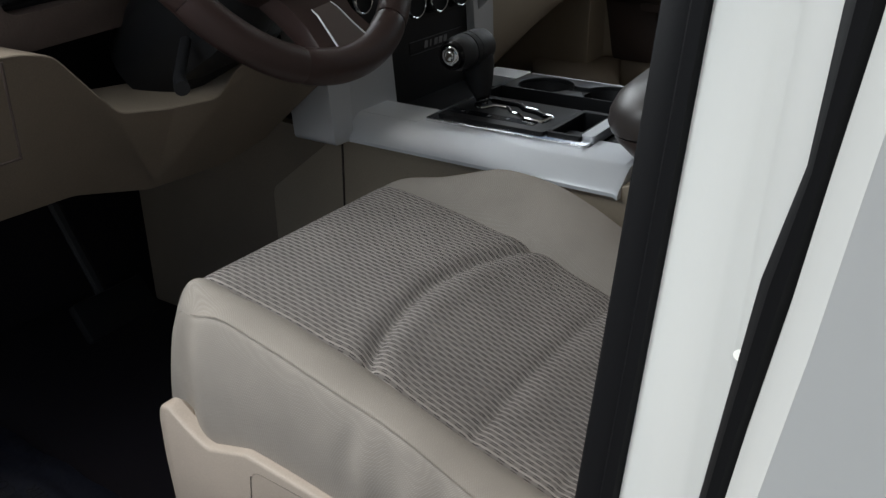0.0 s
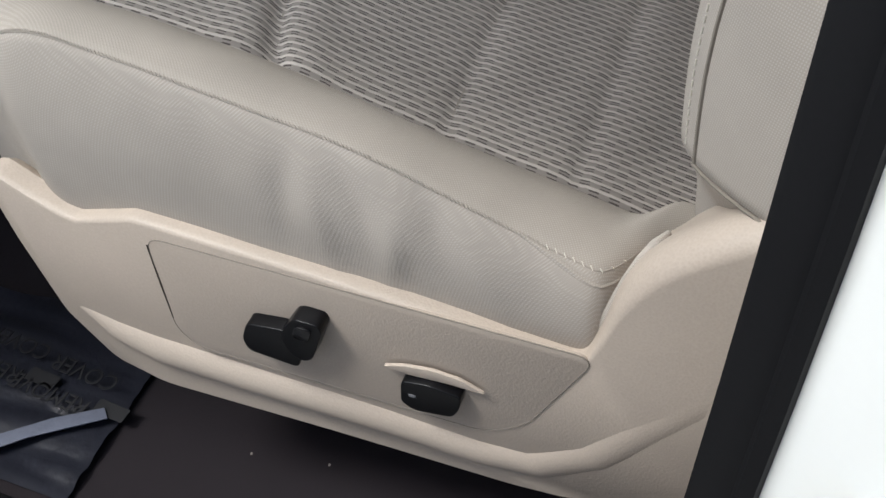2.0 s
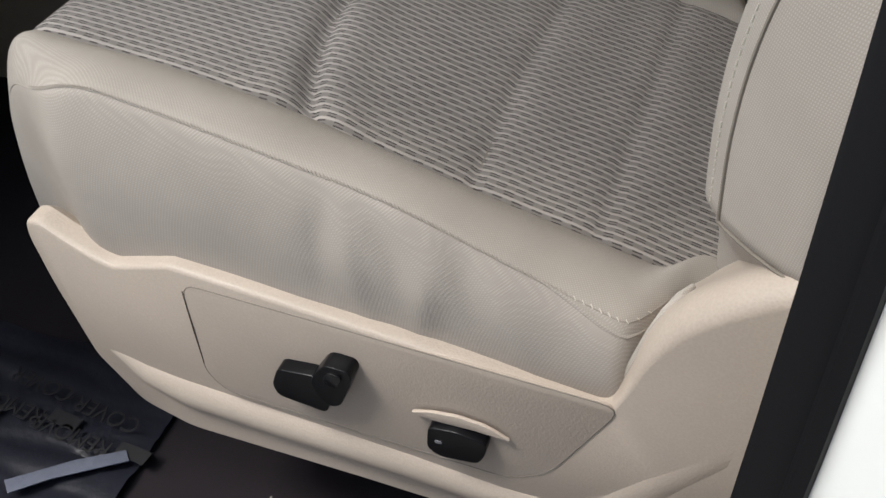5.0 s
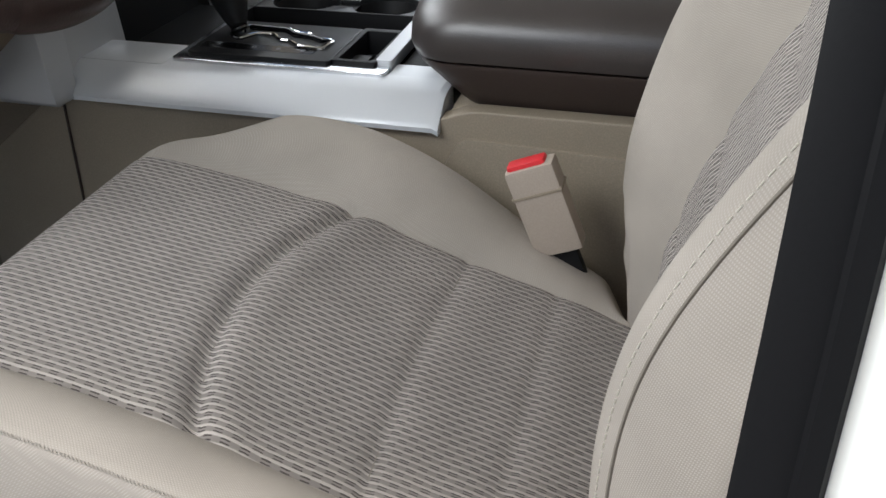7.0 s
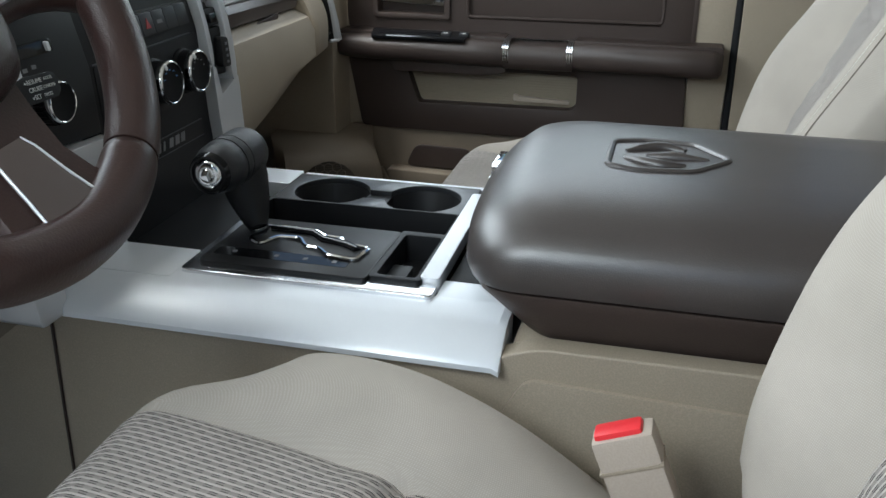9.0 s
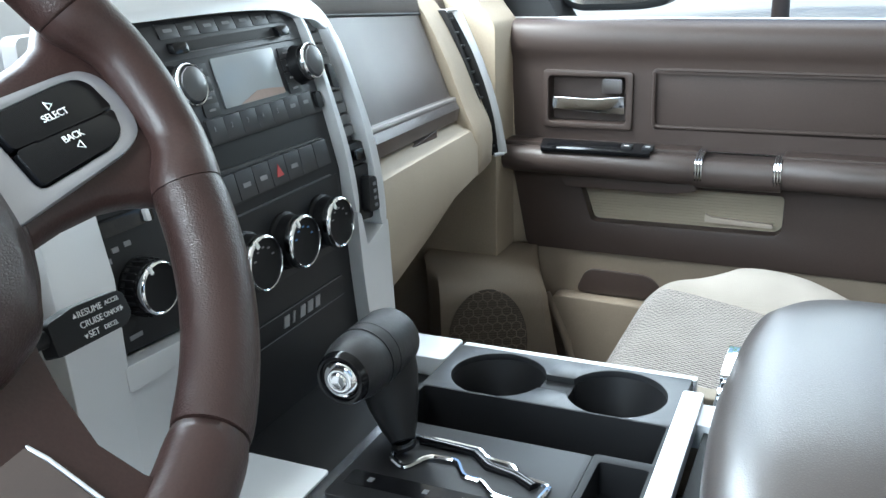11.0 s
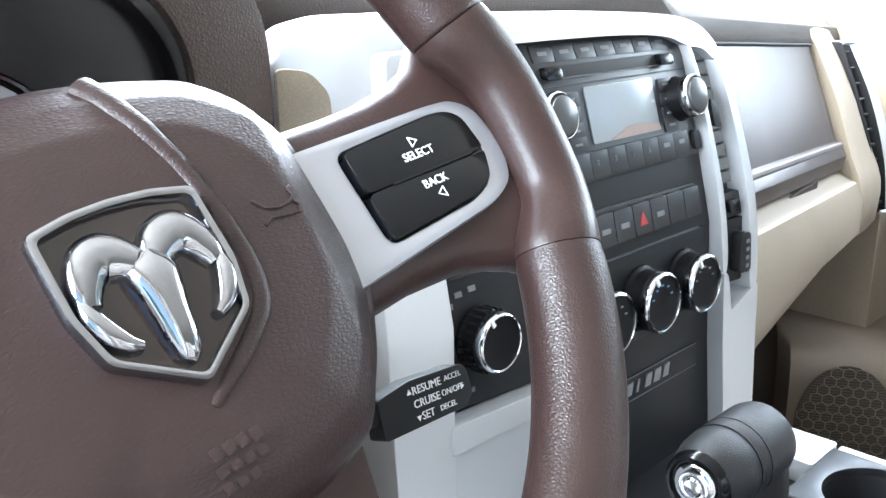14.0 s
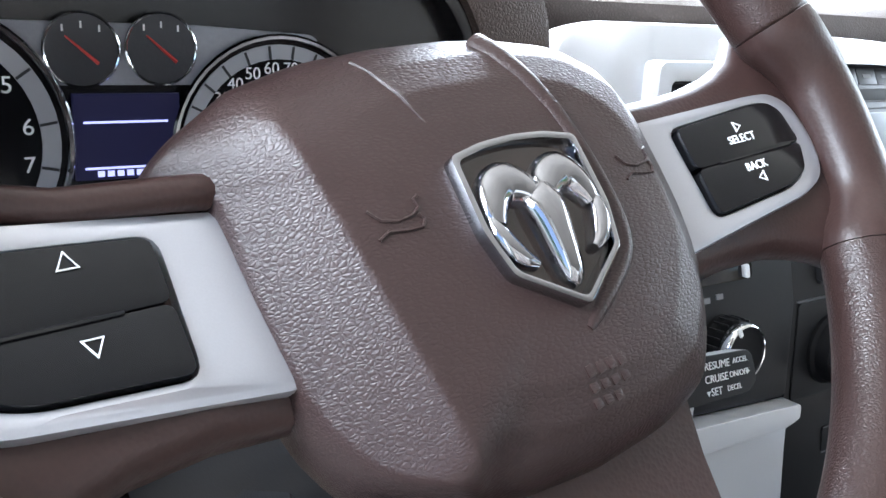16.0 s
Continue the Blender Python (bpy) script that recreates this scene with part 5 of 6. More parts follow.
M_gauge = grained("small_gauge_black", (.035, .035, .04), .35, scale=400)
part("gauge_band", prism(rounded([(-.66, .732), (-.385, .732), (-.40, .757), (-.46, .760), (-.64, .760)], .004), "y", .271, .266, .001), M_gray_face, clu, "grey upper gauge band")
M_scale = material("gauge_scale", (.34, .34, .36), .45)
M_needle = material("needle", (.5, .035, .03), .4)
for cx, cz, r, nums in ((-.585, .706, .062, ("3", "4", "5", "6", "7")), (-.420, .700, .056, ("20", "30", "40", "50", "60", "70", "80"))):
    m = Matrix.Translation((cx, .266, cz)) @ Matrix.Rotation(radians(90), 4, 'X')
    dial = part("dial", revolve([(r, -.002), (r, .001), (.0, .001)], 48, m), M_gloss, clu, "round black dial")
    part("dial_ring", tube([m @ Vector((r * math.cos(a * math.pi / 24), r * math.sin(a * math.pi / 24), .003)) for a in range(48)], .0016, 6, True), M_chrome, dial, "chrome bezel")
    part("scale_ring", frame_plate([(cx + r * .93 * math.cos(a * math.pi / 24), cz + r * .93 * math.sin(a * math.pi / 24)) for a in range(48)], [(cx + r * .80 * math.cos(a * math.pi / 24), cz + r * .80 * math.sin(a * math.pi / 24)) for a in range(48)], "y", .2650, .2642, 0), M_scale, dial, "pale grey scale ring")
    n = len(nums)
    for i, tx in enumerate(nums):
        if n == 5:
            ang = radians([90, 63, 36, 10, -12][i])
        else:
            ang = radians([155, 141, 127, 112, 97, 82, 67][i])
        words(tx, .0105 if n == 5 else .0085, M_mark, Matrix.Translation((cx + r * .72 * math.cos(ang), .2640, cz + r * .72 * math.sin(ang))) @ Matrix.Rotation(radians(90), 4, 'X'), dial)
        part("tick", box((cx + r * .86 * math.cos(ang), .2638, cz + r * .86 * math.sin(ang)), (.0012, .0006, r * .12), 0, Matrix.Rotation(math.pi / 2 - ang, 4, 'Y')), M_deep, dial)
for cx, cz in ((-.517, .748), (-.481, .749)):
    m = Matrix.Translation((cx, .264, cz)) @ Matrix.Rotation(radians(90), 4, 'X')
    g = part("small_gauge", revolve([(.0165, -.002), (.0165, .0006), (.0, .0006)], 32, m), M_gauge, clu, "small round gauge with red needle")
    part("gauge_ring", tube([m @ Vector((.0165 * math.cos(a * math.pi / 16), .0165 * math.sin(a * math.pi / 16), .001)) for a in range(32)], .0006, 5, True), M_chrome, g)
    part("needle", tube([(cx - .007, .2628, cz + .006), (cx + .007, .2628, cz - .006)], [.0004, .0009], 6), M_needle, g, "thin red needle")
    for k in range(3):
        part("tick", box((cx - .008 + k * .008, .2632, cz + .0095 + (.0015 if k == 1 else 0)), (.0008, .0005, .003), 0), M_mark, g)
M_lit = material("lit_display", (.01, .01, .03), .3)
bsdf(M_lit).inputs["Emission Color"].default_value = (.02, .018, .06, 1)
bsdf(M_lit).inputs["Emission Strength"].default_value = .07
M_litline = material("lit_line", (.2, .2, .5), .3)
bsdf(M_litline).inputs["Emission Color"].default_value = (.45, .45, .95, 1)
bsdf(M_litline).inputs["Emission Strength"].default_value = .35
disp = part("trip_display", prism(rect(-.521, .688, -.472, .728), "y", .270, .2665, 0), M_lit, clu, "dim violet trip display")
for z in (.7150, .6935):
    part("display_line", prism(rect(-.517, z - .0005, -.478, z + .0005), "y", .2664, .2658, 0), M_litline, disp)
for k in range(6):
    part("display_bar", prism(rect(-.5115 + k * .0045, .6895, -.5085 + k * .0045, .6922), "y", .2664, .2658, 0), M_litline, disp)

# upper pad, glove panel and lower tan shell


def dy(x):
    return .200 + (x - .2) * .165


def droop(x):
    """The dash lines fall away towards the passenger's door."""
    return -.07 * (x - .2)


top = []
for x in (-.86, -.70, -.50, -.30, -.15, 0, .12, .2, .35, .5, .65, .80):
    y0 = .31 if x < -.28 else (.21 if x < .15 else dy(x) + .02)
    zf = .83 if x < -.3 else .795
    if x > .15:
        zg = .733 + droop(x)
        top.append([Vector((x, y, z)) for y, z in ((y0 + .036, zg - .012), (y0 + .030, zg + .004), (y0 + .036, zg + .022), (y0 + .070, zg + .042), (.50, .790), (.80, .775), (.80, .60), (y0 + .12, .60))])
        continue
    top.append([Vector((x, y, z)) for y, z in ((y0 + .03, zf - .03), (y0 + .028, zf - .012), (y0 + .045, zf), (y0 + .10, zf + .006), (.50, .80), (.80, .775), (.80, .60), (y0 + .12, .60))])
M_top = leather("dash_top_skin", (.082, .068, .062), .62, .25, 420, .30)
part("upper_pad", loft(top), M_top, dash, "brown grained dash top")
gl = []
for x in (.160, .168, .35, .5, .60, .625, .632):
    y0 = dy(x) + (.004 if x in (.160, .632) else 0)
    gl.append([Vector((x, y0 + o, z)) for o, z in ((.062, .735), (.052, .733), (.038, .700), (.018, .652), (.003, .613), (-.006, .607), (-.012, .596), (-.008, .578), (.03, .560), (.12, .560), (.12, .735))])
    for v in gl[-1]:
        v.z += droop(x)
M_glove = leather("glove_panel_skin", (.070, .055, .049), .42, .50, 420, .07, (1, 1, 2.4))
M_lip = grained("satin_brown_lip", (.17, .155, .15), .36, spec=.5, scale=900, bump=.05)
glove = part("glove_panel", loft(gl), M_glove, dash, "dark brown padded upper glove panel", angle=30)
part("glove_gap", tube([(x, dy(x) + .050, .731 + droop(x)) for x in (.165, .3, .4, .5, .6, .63)], .002, 6), M_deep, glove)
part("glove_lip", tube([(x, dy(x) - .004, .6090 + droop(x)) for x in (.168, .35, .5, .62)], .0040, 8), M_lip, glove, "satin lip along the panel")
lo = []
for x, zb in ((.158, .36), (.30, .366), (.45, .385), (.60, .415), (.650, .4275)):
    y0 = dy(x)
    d = .017 + droop(x)
    lo.append([Vector((x, y0 + o, z)) for o, z in ((.05, .562 + d), (-.004, .556 + d), (-.028, .545 + d), (-.038, .520 + d * .8), (-.037, .47 + d * .3), (-.012, (zb + .43) / 2 + .02), (.03, zb), (.12, zb - .03), (.25, zb - .04), (.25, .56 + d))])
part("lower_glove_box", loft(lo), M_tan, dash, "tan lower glove box and ledge", angle=35)
# no recess is cut; a brown plate paints its shade on the ledge
part("glove_pull", prism(rounded([(.385, .222), (.50, .238), (.50, .275), (.40, .262)], .008), "z", .545, .5585, .002), M_brown, dash, "brown plate standing in for the shaded pull recess")
cap = []
for x, k in ((.632, 0), (.636, -.003), (.66, -.004), (.70, -.004), (.735, -.003), (.755, .002), (.769, .010), (.778, .021), (.783, .038), (.785, .08)):
    y0, zb = dy(x) + k, .415 + (x - .60) * .24
    cap.append([Vector((x, y0 + o, z + droop(x) * u)) for o, z, u in ((.120, .772, 1), (.082, .768, 1), (.064, .760, 1), (.053, .744, 1), (.043, .724, .8), (.030, .695, .6), (.017, .665, .5), (.006, .638, .4), (-.004, .612, .4), (-.012, .590, .4), (-.020, .570, .4), (-.029, .552, .4), (-.035, .535, .4), (-.037, .512, .3), (-.034, .47, .2), (-.012, (zb + .43) / 2 + .02, 0), (.03, zb, 0), (.12, zb - .03, 0), (.25, zb - .04, 0), (.25, .772, 1))])
part("end_cap", loft(cap), M_tan, dash, "tan dash end with upright vent", angle=60)
va, vb = Vector((.715, .3195, .700)), Vector((.755, .2585, .470))
pv = []
for k in range(13):
    t = k / 12
    c = va.lerp(vb, t) + Vector((-.006 * math.sin(math.pi * t), -.012 * math.sin(math.pi * t), 0))
    w = .0085 + .002 * math.sin(math.pi * t)
    pv.append([c + Vector((sx * w, -sx * w * .5 + o, 0)) for sx, o in ((-1, .02), (-1, -.010), (-.8, -.011), (-.7, .002), (.7, .002), (.8, -.011), (1, -.010), (1, .02))])
M_vent_slat = grained("dark_vent_slat", (.030, .031, .034), .4, spec=.5, scale=900, bump=.05)
pvo = part("side_vent", loft(pv), M_deep, dash, "narrow upright silver vent")
edge = []
for k in range(13):
    t = k / 12
    c = va.lerp(vb, t) + Vector((-.006 * math.sin(math.pi * t), -.012 * math.sin(math.pi * t), 0))
    w = .0085 + .002 * math.sin(math.pi * t)
    edge.append([c + Vector((w + ex, -w * .5 + ey, 0)) for ex, ey in ((-.0020, .01), (-.0020, -.0125), (.0005, -.0150), (.0070, -.0175), (.0120, -.0160), (.0145, -.007), (.0150, .035))])
part("vent_edge", loft(edge), M_silver, pvo, "silver edge of the vent", angle=50)
for p, q in ((edge[0], pv[0]), (edge[-1], pv[-1])):
    part("vent_end", tube([q[2], q[5], p[2]], .0030, 10), M_silver, pvo, "silver end of the vent")
for k in range(11):
    t = .06 + .88 * k / 10
    c = va.lerp(vb, t) + Vector((-.006 * math.sin(math.pi * t) - .002, -.012 * math.sin(math.pi * t) - .0042, 0))
    part("slat", box(c, (.0130, .0030, .0042), .0006, Matrix.Rotation(radians(-27), 4, 'Z') @ Matrix.Rotation(radians(35), 4, 'X')), M_vent_slat, pvo)
# driver's knee panel
kp = rounded([(-.83, .625), (-.70, .622), (-.668, .614), (-.632, .572), (-.608, .546), (-.55, .536), (-.482, .530), (-.450, .556), (-.40, .565), (-.33, .55), (-.285, .50), (-.28, .41), (-.36, .395), (-.49, .400), (-.60, .432), (-.83, .44)], .010, 4)
bm = prism(kp, "y", .24, .105, .014, 4)
for v in bm.verts:
    v.co.y += .13 * smooth01((.535 - v.co.z) / .13) * (1 if v.co.y < .2 else 0)
# shade under the column is painted in by the darker tan
part("knee_panel", bm, M_tan_shaded, dash, "tan knee panel under the column")
part("knee_joint", tube([(-.722, .098, .62), (-.722, .0985, .535), (-.83, .0985, .533)], .0016, 6), M_brown, dash)
part("under_panel", prism(rect(-.85, .42, -.26, .80), "y", .34, .30, 0), M_black, dash)
part("firewall_cover", prism(rect(-.86, 0, .84, .60), "y", .80, .78, 0), M_carpet, dash)
pedals = thing("brake_pedal", "black brake pedal under the dashboard", "pedal")
part("pad", box((-.44, .42, .16), (.12, .02, .06), .006, Matrix.Rotation(radians(-35), 4, 'X')), M_rubber, pedals)
part("arm", tube([(-.44, .44, .17), (-.44, .52, .30), (-.44, .54, .45)], .009, 8), M_black, pedals)


# ---- passenger door ----
pdoor = thing("passenger_door", "closed brown and tan passenger door with pocket", "door")
part("door_core", prism(rounded([(-.462, -.10), (.44, -.10), (.42, .30), (.33, .672), (-.462, .672)], .02), "x", .895, .97, .004), M_white, pdoor, "white painted door shell")
# low door parts take the darkened tan in place of shade
part("lower_trim", prism(rounded([(-.452, .02), (.30, .02), (.262, .29), (-.452, .275)], .015), "x", .872, .897, .006, 3), M_tan_shaded, pdoor, "tan lower door trim")
part("rear_trim", prism(rounded([(-.455, .26), (-.384, .26), (-.398, .67), (-.462, .67)], .008), "x", .876, .897, .004), M_tan, pdoor, "tan rear edge of the trim")
part("front_trim", prism(rounded([(.215, .27), (.33, .28), (.33, .672), (.272, .672), (.250, .43)], .008), "x", .872, .897, .006), M_tan, pdoor, "tan front edge of the trim")
# brown upper, built round its openings
U1 = .897


def door_plate(name, pts, a, b, mat, label="", bev=.003, seg=2, parent=None):
    return part(name, prism(pts, "x", a, b, bev, seg), mat, parent or pdoor, label)


UP_Y = [.270, .250, .230, .203, .160, .110, .057, .019, -.05, -.14, -.24, -.333, -.366, -.392]
UP_X = [(.470, .870), (.485, .8695), (.502, .8690), (.591, .8690), (.611, .8680), (.618, .8640), (.626, .8600), (.638, .8575), (.652, .8580), (.662, .8620), (.670, .8700), (.673, .8850)]
up_grid = [[Vector((x + (.006 if y in (.270, -.392) else 0), y, z)) for y in UP_Y] for z, x in UP_X]
hole = lambda i, j: i == 2 and (3 <= j < 6 or 7 <= j < 11)
part("upper_trim", quad_sheet(up_grid, lambda i, j: not hole(i, j)), M_brown, pdoor, "dark brown moulded upper door trim", angle=40)
for y in (.270, -.392):
    door_plate("trim_end", rounded([(y - .004, .472), (y + .004, .472), (y + .004, .668), (y - .004, .668)], .002), .874, U1, M_brown)
door_plate("pull_panel", rounded([(.022, .499), (.022, .596), (-.336, .596), (-.336, .499)], .008), .876, U1, M_brown, "recessed padded brown panel", .006, 3)
part("panel_rim", tube([(.870, y, z) for y, z in rounded([(.021, .506), (.023, .598), (-.336, .597), (-.336, .508)], .010)], .0032, 8, True), M_brown, pdoor)
sill = part("window_sill", prism(rounded([(.866, .662), (.876, .671), (.905, .674), (.935, .672), (.935, .650), (.874, .650)], .004), "y", -.46, .272, 0), M_brown, pdoor, "brown window sill cap")
# handle
bez = part("handle_bezel", frame_plate(rounded(rect(.054, .498, .206, .594), .008), rounded(rect(.066, .508, .196, .584), .006), "x", .897, .862, .003), M_brown, pdoor, "moulded brown handle surround")
part("recess", prism(rect(.060, .502, .200, .590), "x", .893, .897, 0), M_brown, bez)
part("pull_lever", prism(rounded([(.192, .528), (.192, .548), (.120, .546), (.070, .552), (.068, .522), (.118, .524)], .005), "x", .872, .884, .004, 3), M_chrome, bez, "polished chrome door handle")
part("lock_button", prism(rounded([(.074, .556), (.108, .556), (.108, .580), (.074, .580)], .005), "x", .872, .890, .003), M_arm, bez, "brown lock slide")
# armrest with chrome bands


def arm_loft(stations, x1, cut=0.0):
    rows = []
    for y, zc, h, dp in stations:
        rows.append([Vector((x1 - dp * c, y, zc + h * s2 - cut * (s2 > .3))) for c, s2 in ((0, 1), (.6, 1), (.85, .88), (.97, .55), (1, .1), (.97, -.4), (.86, -.8), (.6, -1), (0, -1))])
    return loft(rows)


part("door_armrest", arm_loft(((.268, .452, .016, .045), (.262, .450, .022, .066), (.24, .449, .024, .074), (.0, .448, .025, .075), (-.058, .448, .025, .075), (-.061, .448, .023, .073)), .878), M_arm_dark, pdoor, "brown padded front of the door armrest", angle=50)
part("door_armrest_rear", arm_loft(((-.183, .450, .023, .074), (-.186, .450, .025, .076), (-.36, .449, .026, .078), (-.425, .447, .026, .076), (-.440, .446, .024, .066), (-.446, .446, .018, .05)), .878), M_arm_dark, pdoor, "brown padded rear of the door armrest", angle=50)
part("grip_core", prism(rounded(rect(-.190, .428, -.054, .4665), .004), "x", .838, .880, .003), M_brown, pdoor, "brown web behind the pull grip")
part("pull_grip", arm_loft(((-.058, .4465, .0235, .042), (-.10, .4465, .0235, .042), (-.186, .4475, .0235, .043)), .844, .002), M_arm_dark, pdoor, "padded pull grip between the bands", angle=50)
for y0, y1 in ((-.445, -.184), (-.060, .267)):
    part("armrest_shelf", prism(rounded(rect(y0, .462, y1, .478), .005), "x", .83, .885, .004), M_brown, pdoor)
for y in (-.064, -.180):
    pts = [(.878 - .0765 * c, y, .449 + .0262 * s2) for c, s2 in ((.2, 1), (.6, 1), (.85, .88), (.97, .55), (1, .1), (.97, -.4), (.86, -.8), (.6, -1))]
    for o in (-.0042, .0, .0042):
        part("grip_band", tube([(a, b + o, c) for a, b, c in pts], .0018, 6), M_chrome, pdoor, "thin chrome band on the grip")
swp = part("window_switch_panel", prism(rounded([(.803, .192), (.848, .200), (.848, .022), (.803, .010)], .008), "z", .474, .4805, .002), M_gloss, pdoor, "glossy black window switch panel")
swp.data.transform(Matrix.Translation((.846, 0, .4785)) @ Matrix.Rotation(radians(-9), 4, 'Y') @ Matrix.Translation((-.846, 0, -.4775)))
for y in (.052, .018):
    part("window_switch", box((.826, y, .4795), (.016, .018, .006), .002, Matrix.Rotation(radians(-9), 4, 'Y')), M_satin, swp)
    part("switch_mark", box((.822, y, .4822), (.003, .008, .0006), 0, Matrix.Rotation(radians(-9), 4, 'Y')), M_mark, swp)
# pocket below the armrest
fo = rounded([(.235, .281), (.262, .425), (-.386, .425), (-.392, .300), (-.372, .280)], .014, 5)
fi = rounded([(.118, .338), (.140, .405), (-.190, .405), (-.190, .350), (-.180, .340)], .008, 5)
part("pocket_frame", frame_plate(fo, fi, "x", .895, .866, .005), M_brown, pdoor, "dark brown panel round the map pocket")
M_pocket = grained("pale_tan", (.315, .268, .202), .6, scale=600)
part("pocket_back", prism(rect(-.20, .33, .15, .42), "x", .892, .896, 0), M_pocket, pdoor, "ribbed tan pocket lining")
for i in range(12):
    part("pocket_rib", tube([(.8920, -.188, .343 + i * .0050), (.8920, .135, .343 + i * .0050)], .0007, 6), M_pocket, pdoor)
part("pocket_tab", prism(rounded([(-.068, .348), (-.068, .362), (-.080, .357), (-.175, .353), (-.175, .346)], .002), "x", .884, .892, .002), M_tan_trim, pdoor)
part("under_grip", prism(rounded([(.155, .405), (.165, .425), (-.06, .425), (-.06, .412), (-.02, .405)], .006), "x", .832, .880, .006, 3), M_brown, pdoor)
# lower pocket and speaker pod
part("lower_pocket", prism(rounded([(.145, .205), (.125, .250), (.015, .248), (-.025, .205)], .016, 5), "x", .866, .880, .005, 3), M_brown, pdoor, "brown bottle pocket mouth")
part("bin_edge", tube([(.842, .190, .205), (.838, .150, .120), (.836, .125, .03)], .007, 10), M_tan_shaded, pdoor, "rounded upright edge of the door bin")
part("bin_front", prism(rounded([(.125, .02), (.185, .205), (-.38, .190), (-.40, .02)], .02, 4), "x", .840, .874, .008, 3), M_tan_shaded, pdoor, "tan lower door bin")
FA, FB = Vector((.745, .165, 0)), Vector((.640, .350, 0))
fd = (FB - FA).normalized()
fn = Vector((-fd.y, fd.x, 0))
if fn.x > 0:
    fn = -fn


def pod(s, z, off=0):
    p = FA + fd * s + fn * off
    return Vector((p.x, p.y, z))


pr = []
for z, k, ds in ((.03, .0, -.03), (.10, .0, -.02), (.21, .0, .0), (.232, -.002, .002), (.248, -.008, .006), (.262, -.020, .010), (.274, -.040, .015), (.284, -.075, .022)):
    pr.append([pod(ds - .012, z, k - .012), pod(ds, z, k), pod(.172, z, k), pod(.188, z, k - .03), Vector((.86, .40, z)), Vector((.872, .215, z))])
# pod is plain tan plastic; its shade is in the colour
part("speaker_pod", loft(pr), M_tan_shaded, pdoor, "tan speaker pod at the door foot")
gm = Matrix((( -fd.x, 0, fn.x, 0), (-fd.y, 0, fn.y, 0), (0, 1, 0, 0), (0, 0, 0, 1)))
gc = pod(.094, .160, .0)
gm.translation = gc
M_grdark = grained("grille_base", (.075, .062, .050), .8, scale=900)
b = revolve([(1.0, .0005), (1.0, .002), (.0, .002)], 40)
bmesh.ops.transform(b, matrix=gm @ Matrix.Diagonal((.067, .096, 1, 1)), verts=b.verts)
grille = part("speaker_grille", b, M_grdark, pdoor, "round dark speaker grille with hexagon web")
M_web = grained("grille_brown", (.185, .150, .114), .6, scale=500)
M_mesh = grained("grille_mesh", (.125, .102, .080), .7, scale=900, amount=.5)
hexes = []
for r in range(-8, 9):
    for c in range(-6, 7):
        u, v = (c + .5 * (r % 2)) * .0160, r * .0139
        if (u / .060) ** 2 + (v / .088) ** 2 < 1:
            p = [gm @ Vector((u + .0092 * math.sin(k * math.pi / 3), v + .0092 * math.cos(k * math.pi / 3), .0022)) for k in range(6)]
            hexes.append(tube(p, .0011, 4, True))
part("grille_web", join(*hexes), M_web, grille, "tan hexagon web")
fine = []
for i in range(44):
    v = -.09 + i * .0042
    w = .065 * math.sqrt(max(0, 1 - (v / .095) ** 2))
    fine.append(tube([gm @ Vector((-w, v, .0022)), gm @ Vector((w, v, .0022))], .0007, 4))
part("grille_slits", join(*fine), M_mesh, grille)

# passenger side mirror
mir = thing("door_mirror", "black door mirror outside the passenger window", "mirror")
ms = rounded([(.03, .688), (.08, .678), (.20, .675), (.245, .70), (.25, .80), (.22, .86), (.06, .86), (.02, .80)], .02, 5)
part("housing", prism(ms, "x", 1.03, 1.12, .012, 3), M_black, mir, "black plastic mirror housing")
part("mirror_glass", prism(rounded([(.05, .700), (.09, .690), (.20, .688), (.23, .71), (.235, .80), (.21, .84), (.07, .84), (.04, .79)], .02, 5), "x", 1.0275, 1.0285, 0), M_chrome, mir, "mirror glass")
part("arm", prism(rounded([(.20, .66), (.34, .66), (.34, .76), (.24, .72)], .01), "x", .955, 1.06, .006), M_black, mir, "black mirror foot")

# ---- cab shell ----


def st(name, bm, mat, label, cat):
    return tagged(part(name, bm, mat), label, cat, kind="structure")


st("floor", prism(rect(-.86, -1.7, .86, .80), "z", -.05, .0, 0), M_carpet, "dark carpeted cab floor", "floor")
st("sill_left", prism(rounded([(-.90, -.10), (-.80, -.10), (-.80, .012), (-.84, .03), (-.90, .01)], .008), "y", -.52, .80, .004), M_black, "black plastic door sill plate", "sill")
st("sill_right", prism(rect(.84, -1.7, .90, .80), "z", -.10, .04, .004), M_tan, "tan inner sill", "sill")
st("ceiling", prism(rect(-.84, -1.75, .84, .33), "z", 1.20, 1.25, 0), M_head, "grey cloth headliner", "ceiling")
st("wall_back", prism(rect(-.90, 0, .90, 1.22), "y", -1.80, -1.72, 0), M_head, "rear cab wall", "wall")
st("pillar_front_right", prism(rounded([(.30, .665), (.36, .665), (.36, .30), (.60, .30), (.86, .80), (.36, 1.22), (.30, 1.22), (.70, .80)], .01), "x", .80, .88, .006), M_tan, "tan windscreen pillar and hinge trim", "pillar")
st("pillar_foot_right", prism(rounded([(.262, .262), (.262, .672), (.285, .70), (.34, .80), (.70, .82), (.70, .262)], .01), "x", .787, .895, .010, 3), M_tan, "tan pillar trim beside the dash end", "pillar")
st("kick_panel_right", prism(rounded(rect(.280, .0, .80, .62), .008), "x", .79, .864, .004), M_tan, "tan kick panel beside the footwell", "trim")
